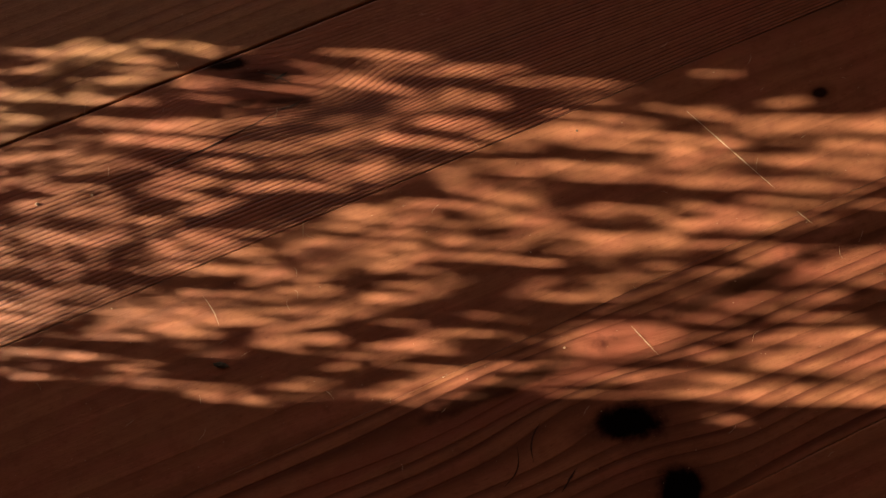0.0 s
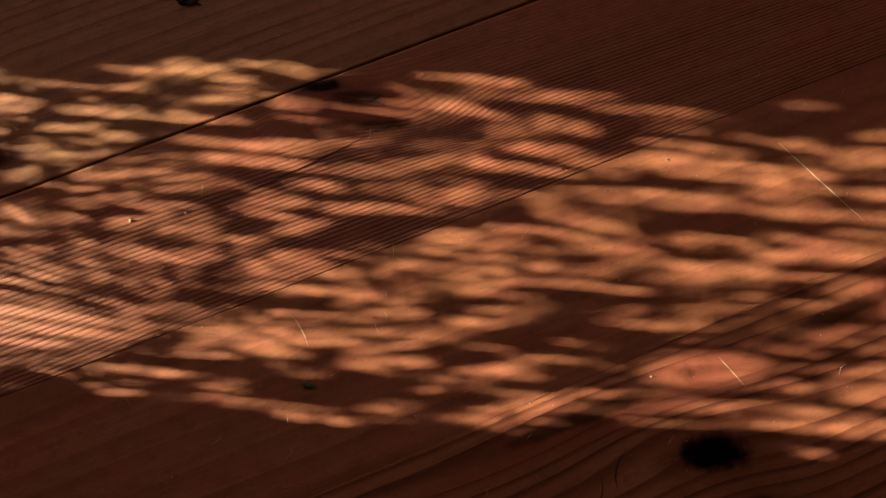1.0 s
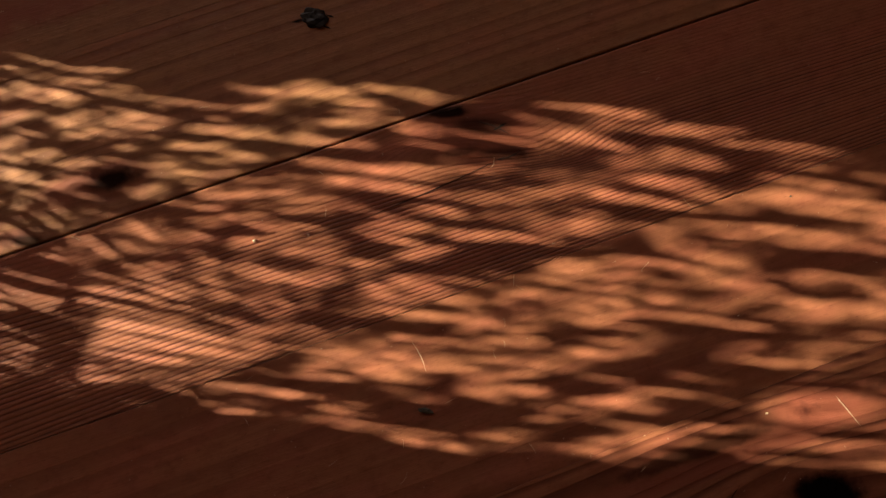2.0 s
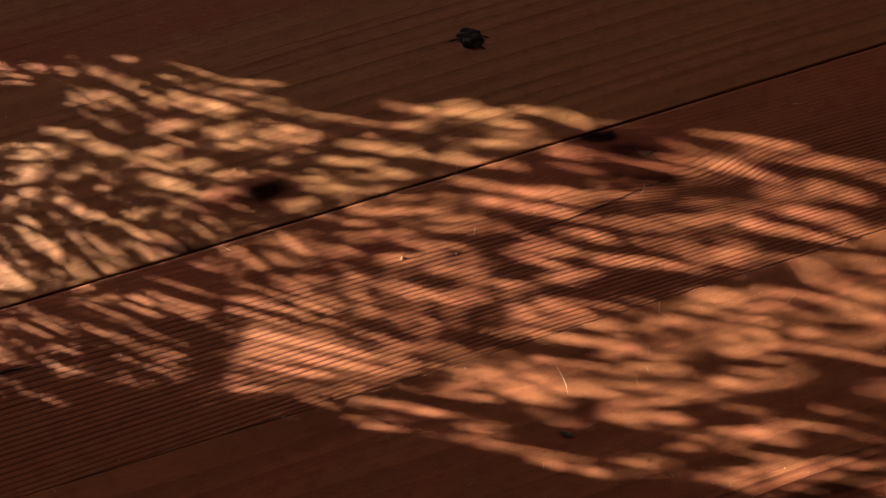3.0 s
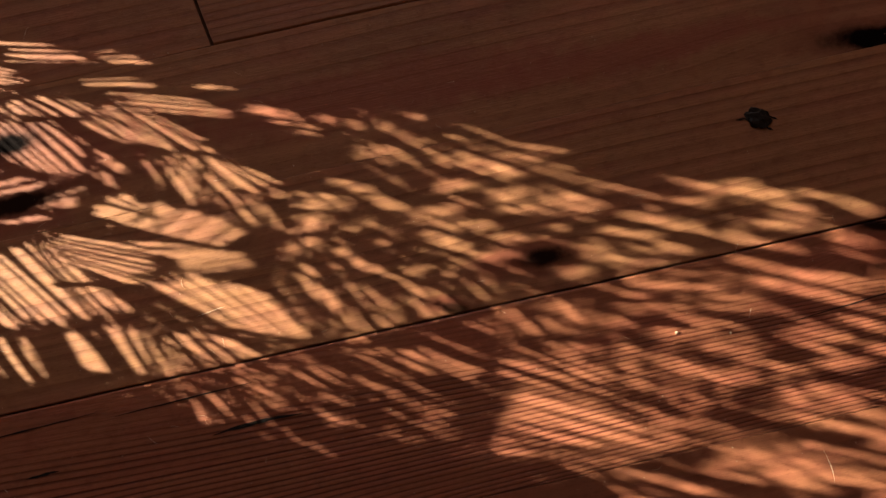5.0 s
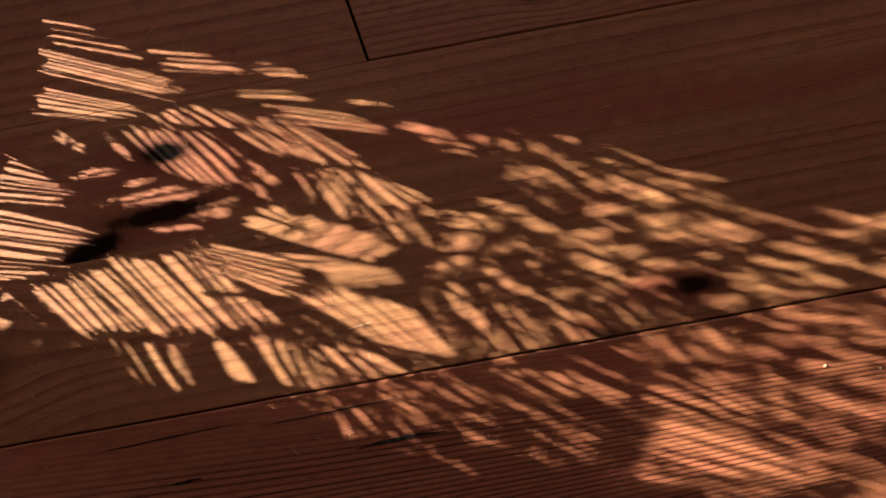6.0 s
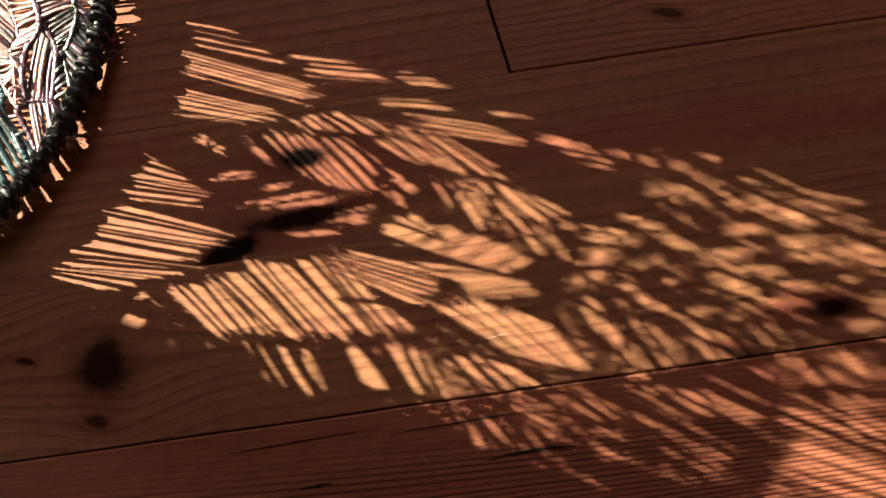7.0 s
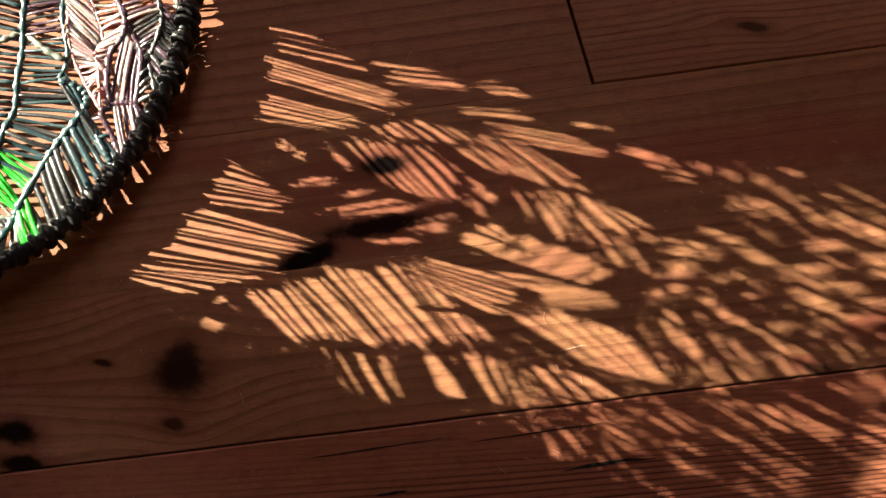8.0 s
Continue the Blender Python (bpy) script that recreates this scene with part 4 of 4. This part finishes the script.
# shafts that the strings are tied to; they cast the shadow's dark lines
QUILLS = [
    ([(51.1, 69), (49.8, 71.6), (48.3, 76.5), (47.8, 83.9), (48.8, 92.5), (42.9, 98.6)], 2.6), ([(10.6, 67), (18.8, 76.8), (11.4, 83.1), (7, 89.2), (9.8, 100.6)], 2.6), ([(33.1, 87.6), (30.6, 92.9), (31, 97.9), (18, 104.4)], 2.2), ([(65.5, 180.8), (65.7, 193.3), (63, 204.4), (73.1, 221.4), (75.4, 250.2)], 3.4), ([(30.7, 151.7), (46.5, 162.5), (57.5, 172.7), (62.9, 186.6)], 2.6),
]
for pts, thick in QUILLS:
    cord("quill", spline([up(*p) for p in pts], 8), lambda s, r=thick / 2000: r * (1.1 - 0.4 * s), CORDS["black"], frame_thing, "dark knotted quill cord", 6)


def spans(y, lo, hi):
    """Stretches of the height lo to hi at y that lie in no opening."""
    cuts = []
    for poly in openings:
        hits = []
        for (ya, za), (yb, zb) in zip(poly, poly[1:] + poly[:1]):
            if (ya <= y) != (yb <= y):
                hits.append(za + (zb - za) * (y - ya) / (yb - ya))
        hits.sort()
        cuts += list(zip(hits[0::2], hits[1::2]))
    at, out = lo, []
    for c, d in sorted(cuts):
        if c > at:
            out.append((at, min(c, hi)))
        at = max(at, d)
    if at < hi:
        out.append((at, hi))
    return [(c, d) for c, d in out if d - c > 0.25]


# close upright warp cords that fill the field and block the sun between the openings
store = ([], [])
y = -84.0
while y < 172.0:
    for c, d in spans(y, lower_edge(y), 280.0):
        c, d = c + rng.uniform(-0.5, 0.3), d + rng.uniform(-0.3, 0.5)
        p, q = up(y + rng.uniform(-0.15, 0.15), c), up(y + rng.uniform(-0.15, 0.15), d)
        p.x = q.x = rng.uniform(-0.0012, 0.0004)
        tube([p, p.lerp(q, 0.5) + Vector((0.0003, 0, 0)), q], 0.00047, 5, False, store)
    y += 0.6
tagged(mesh_of("warp", *store, CORDS["brown"], frame_thing, "close upright brown warp cords"), kind="stuff")

# loose threads across the wider eyes
store = ([], [])
for name in EYES:
    for y0, z0, y1, z1, w in EYES[name]:
        for j in range(1 + (w > 6) + (w > 10)):
            k = rng.uniform(0.25, 0.75)
            y, z, dz = y0 + (y1 - y0) * k, z0 + (z1 - z0) * k, rng.uniform(-0.3, 0.3) * abs(z1 - z0)
            bundle(up(y - w * 0.6, z - dz), up(y + w * 0.6, z + dz), rng.uniform(0.0005, 0.0013), 0.0007, store)
tagged(mesh_of("barbs", *store, CORDS["brown"], frame_thing, "stray crossing threads"), kind="stuff")

# ---- marks on the boards ----
def sliver(name, a, b, width, z0, z1, mat, label, category, parent=None, bow=0.0):
    """A long lens-shaped piece from a to b (on the boards), its top from z0 at the rim to z1 in the middle."""
    n, verts, faces = 14, [], []
    A, B = Vector((*a, 0)), Vector((*b, 0))
    d = (B - A).normalized()
    s = Vector((-d.y, d.x, 0))
    for i in range(n + 1):
        t = i / n
        w = width * (math.sin(math.pi * min(0.97, max(0.03, t))) ** 0.7) * (0.75 + 0.5 * noise.noise((t * 9, a[0] * 50, 1)) + 0.2)
        c = A.lerp(B, t) + s * (bow * math.sin(math.pi * t) + noise.noise((t * 5, a[1] * 70, 3)) * width * 0.6)
        verts += [c - s * w + Vector((0, 0, z0)), c + Vector((0, 0, z1)), c + s * w + Vector((0, 0, z0))]
    for i in range(n):
        for k in (0, 1):
            faces.append((i * 3 + k, i * 3 + 3 + k, i * 3 + 4 + k, i * 3 + 1 + k))
    return tagged(mesh_of(name, verts, faces, mat, parent), label, category)


def uvp(u, v):
    return uv_to_xy(u / 1000, v / 1000)[:2]


sliver("crack", uvp(-421, 99.6), uvp(-372, 100.9), 0.0011, 0.0003, 0.0004, CRACK, "", "", floor, 0.001)
sliver("crack", uvp(-523, 98.0), uvp(-505, 98.7), 0.0008, 0.0003, 0.0004, CRACK, "", "", floor)
sliver("crack", uvp(-112, 92.5), uvp(-30, 99.5), 0.0003, 0.0003, 0.0004, CRACK, "", "", floor, -0.001)
sliver("crack", uvp(-470, 120.5), uvp(-395, 122.5), 0.0004, 0.0003, 0.0004, CRACK, "", "", floor)
sliver("crack", uvp(-560, 122.0), uvp(-480, 124.5), 0.0004, 0.0003, 0.0004, CRACK, "", "", floor)
sliver("crack", (-0.0815, 0.0985), (-0.0635, 0.0930), 0.0005, 0.0003, 0.0004, GRAIN_MARK, "", "", floor, 0.0012)
sliver("crack", (-0.0720, 0.0945), (-0.0655, 0.0990), 0.0006, 0.0003, 0.0004, CRACK, "", "", floor)
sliver("crack", (-0.0710, 0.0790), (-0.0570, 0.0845), 0.0005, 0.0003, 0.0004, GRAIN_MARK, "", "", floor, -0.001)
sliver("crack", (-0.0990, 0.1030), (-0.0890, 0.1065), 0.0005, 0.0003, 0.0004, GRAIN_MARK, "", "", floor)
sliver("crack", (0.0560, -0.0990), (0.0490, -0.1210), 0.0004, 0.0003, 0.0004, GRAIN_MARK, "", "", floor, 0.004)
sliver("crack", (0.0690, -0.0860), (0.0650, -0.1080), 0.0004, 0.0003, 0.0004, GRAIN_MARK, "", "", floor, -0.003)
sliver("crack", (0.0880, -0.1110), (0.0800, -0.1240), 0.0005, 0.0003, 0.0004, GRAIN_MARK, "", "", floor)
sliver("scratch", (0.1483, 0.0799), (0.1961, 0.0386), 0.0003, 0.0003, 0.0005, SCRATCHED, "", "", floor)
sliver("scratch", (0.2085, 0.0260), (0.2170, 0.0195), 0.0003, 0.0003, 0.0005, SCRATCHED, "", "", floor)
sliver("scratch", (-0.1090, -0.0195), (-0.1005, -0.0350), 0.00022, 0.0003, 0.0004, SCRATCHED, "", "", floor, 0.001)
sliver("scratch", (-0.0570, 0.0205), (-0.0570, 0.0120), 0.00016, 0.0003, 0.0004, SCRATCHED, "", "", floor)
sliver("scratch", (-0.4470, -0.0050), (-0.4330, 0.0030), 0.0002, 0.0003, 0.0004, SCRATCHED, "", "", floor)
sliver("scratch", (0.118, -0.036), (0.133, -0.052), 0.00016, 0.0003, 0.0004, SCRATCHED, "", "", floor)


def lump(name, at, size, mat, label, category, turn=0.0, seed=1, parent=None):
    """A small rough lump resting on the boards."""
    bm = bmesh.new()
    bmesh.ops.create_icosphere(bm, subdivisions=3, radius=1.0)
    for p in bm.verts:
        p.co *= 1 + 0.42 * noise.noise(p.co * 2.1 + Vector((seed, 0, 0)))
        p.co = Vector((p.co.x * size[0], p.co.y * size[1], max(-0.1, p.co.z) * size[2]))
    me = bpy.data.meshes.new(name)
    bm.to_mesh(me)
    bm.free()
    me.materials.append(mat)
    ob = new(name, me)
    ob.matrix_world = pose(at[0], at[1], 0.0003, 0, 0, turn)
    if parent:
        ob.parent = parent
    return tagged(ob, label, category)


lump("resin_knot", (-0.1700, 0.1482), (0.0070, 0.0052, 0.0016), RESIN, "black hardened resin lump on a pine board", "resin lump", -12, 3)
for dx, dy, ex, ey in ((-0.006, -0.001, -0.0115, -0.003), (0.006, 0.002, 0.0105, 0.001), (0.005, -0.004, 0.009, -0.005)):
    sliver("crack", (-0.17 + dx, 0.1482 + dy), (-0.17 + ex, 0.1482 + ey), 0.0005, 0.0003, 0.0004, CRACK, "", "", floor)
lump("wood_chip", (-0.0995, -0.0553), (0.0038, 0.0014, 0.0011), CHIP, "tiny grey-brown wood chip lying on a pine board", "wood chip", -8, 8)
lump("crumb", (-0.1945, 0.0288), (0.0009, 0.0008, 0.0007), SCRATCHED, "tiny pale crumb lying on a pine board", "crumb", 0, 4)
lump("crumb", (-0.1665, 0.0335), (0.0006, 0.0006, 0.0005), SCRATCHED, "tiny pale crumb lying on a pine board", "crumb", 0, 5)
lump("crumb", (0.0815, -0.0472), (0.0006, 0.0005, 0.0005), SCRATCHED, "tiny pale crumb lying on a pine board", "crumb", 0, 6)
lump("crumb", (0.0885, 0.0688), (0.0006, 0.0005, 0.0004), CHIP, "tiny dark crumb lying on a pine board", "crumb", 0, 7)

# hair scratches and dust over the worn boards
rnd = random.Random(11)
store = ([], [])
for i in range(80):
    x, y = rnd.uniform(-0.62, 0.27), rnd.uniform(-0.13, 0.14)
    g, length = rnd.uniform(0, math.pi), rnd.uniform(0.002, 0.008)
    a = Vector((x, y, 0.00032))
    b = a + Vector((math.cos(g), math.sin(g), 0)) * length
    m = a.lerp(b, 0.5) + Vector((rnd.uniform(-1, 1), rnd.uniform(-1, 1), 0)) * length * 0.18
    tube(spline([a, m, b], 4), lambda t: 0.00006 * (0.3 + math.sin(math.pi * min(1, max(0, t)))), 4, False, store)
tagged(mesh_of("hair_scratches", *store, SCRATCHED, floor, "pale hair scratches"), kind="stuff")
store = ([], [])
for i in range(420):
    x, y = rnd.uniform(-0.75, 0.27), rnd.uniform(-0.16, 0.16)
    r = rnd.uniform(0.00010, 0.00030) if i % 12 else rnd.uniform(0.0003, 0.0006)
    base = len(store[0])
    for dx, dy, dz in ((1, 0, 0), (-0.4, 0.9, 0), (-0.5, -0.8, 0), (0, 0, 1.1)):
        store[0].append(Vector((x + dx * r, y + dy * r, 0.00025 + dz * r)))
    store[1].extend([(base, base + 1, base + 3), (base + 1, base + 2, base + 3), (base + 2, base, base + 3)])
tagged(mesh_of("dust_grains", *store, SCRATCHED, floor, "pale dust grains"), kind="stuff")
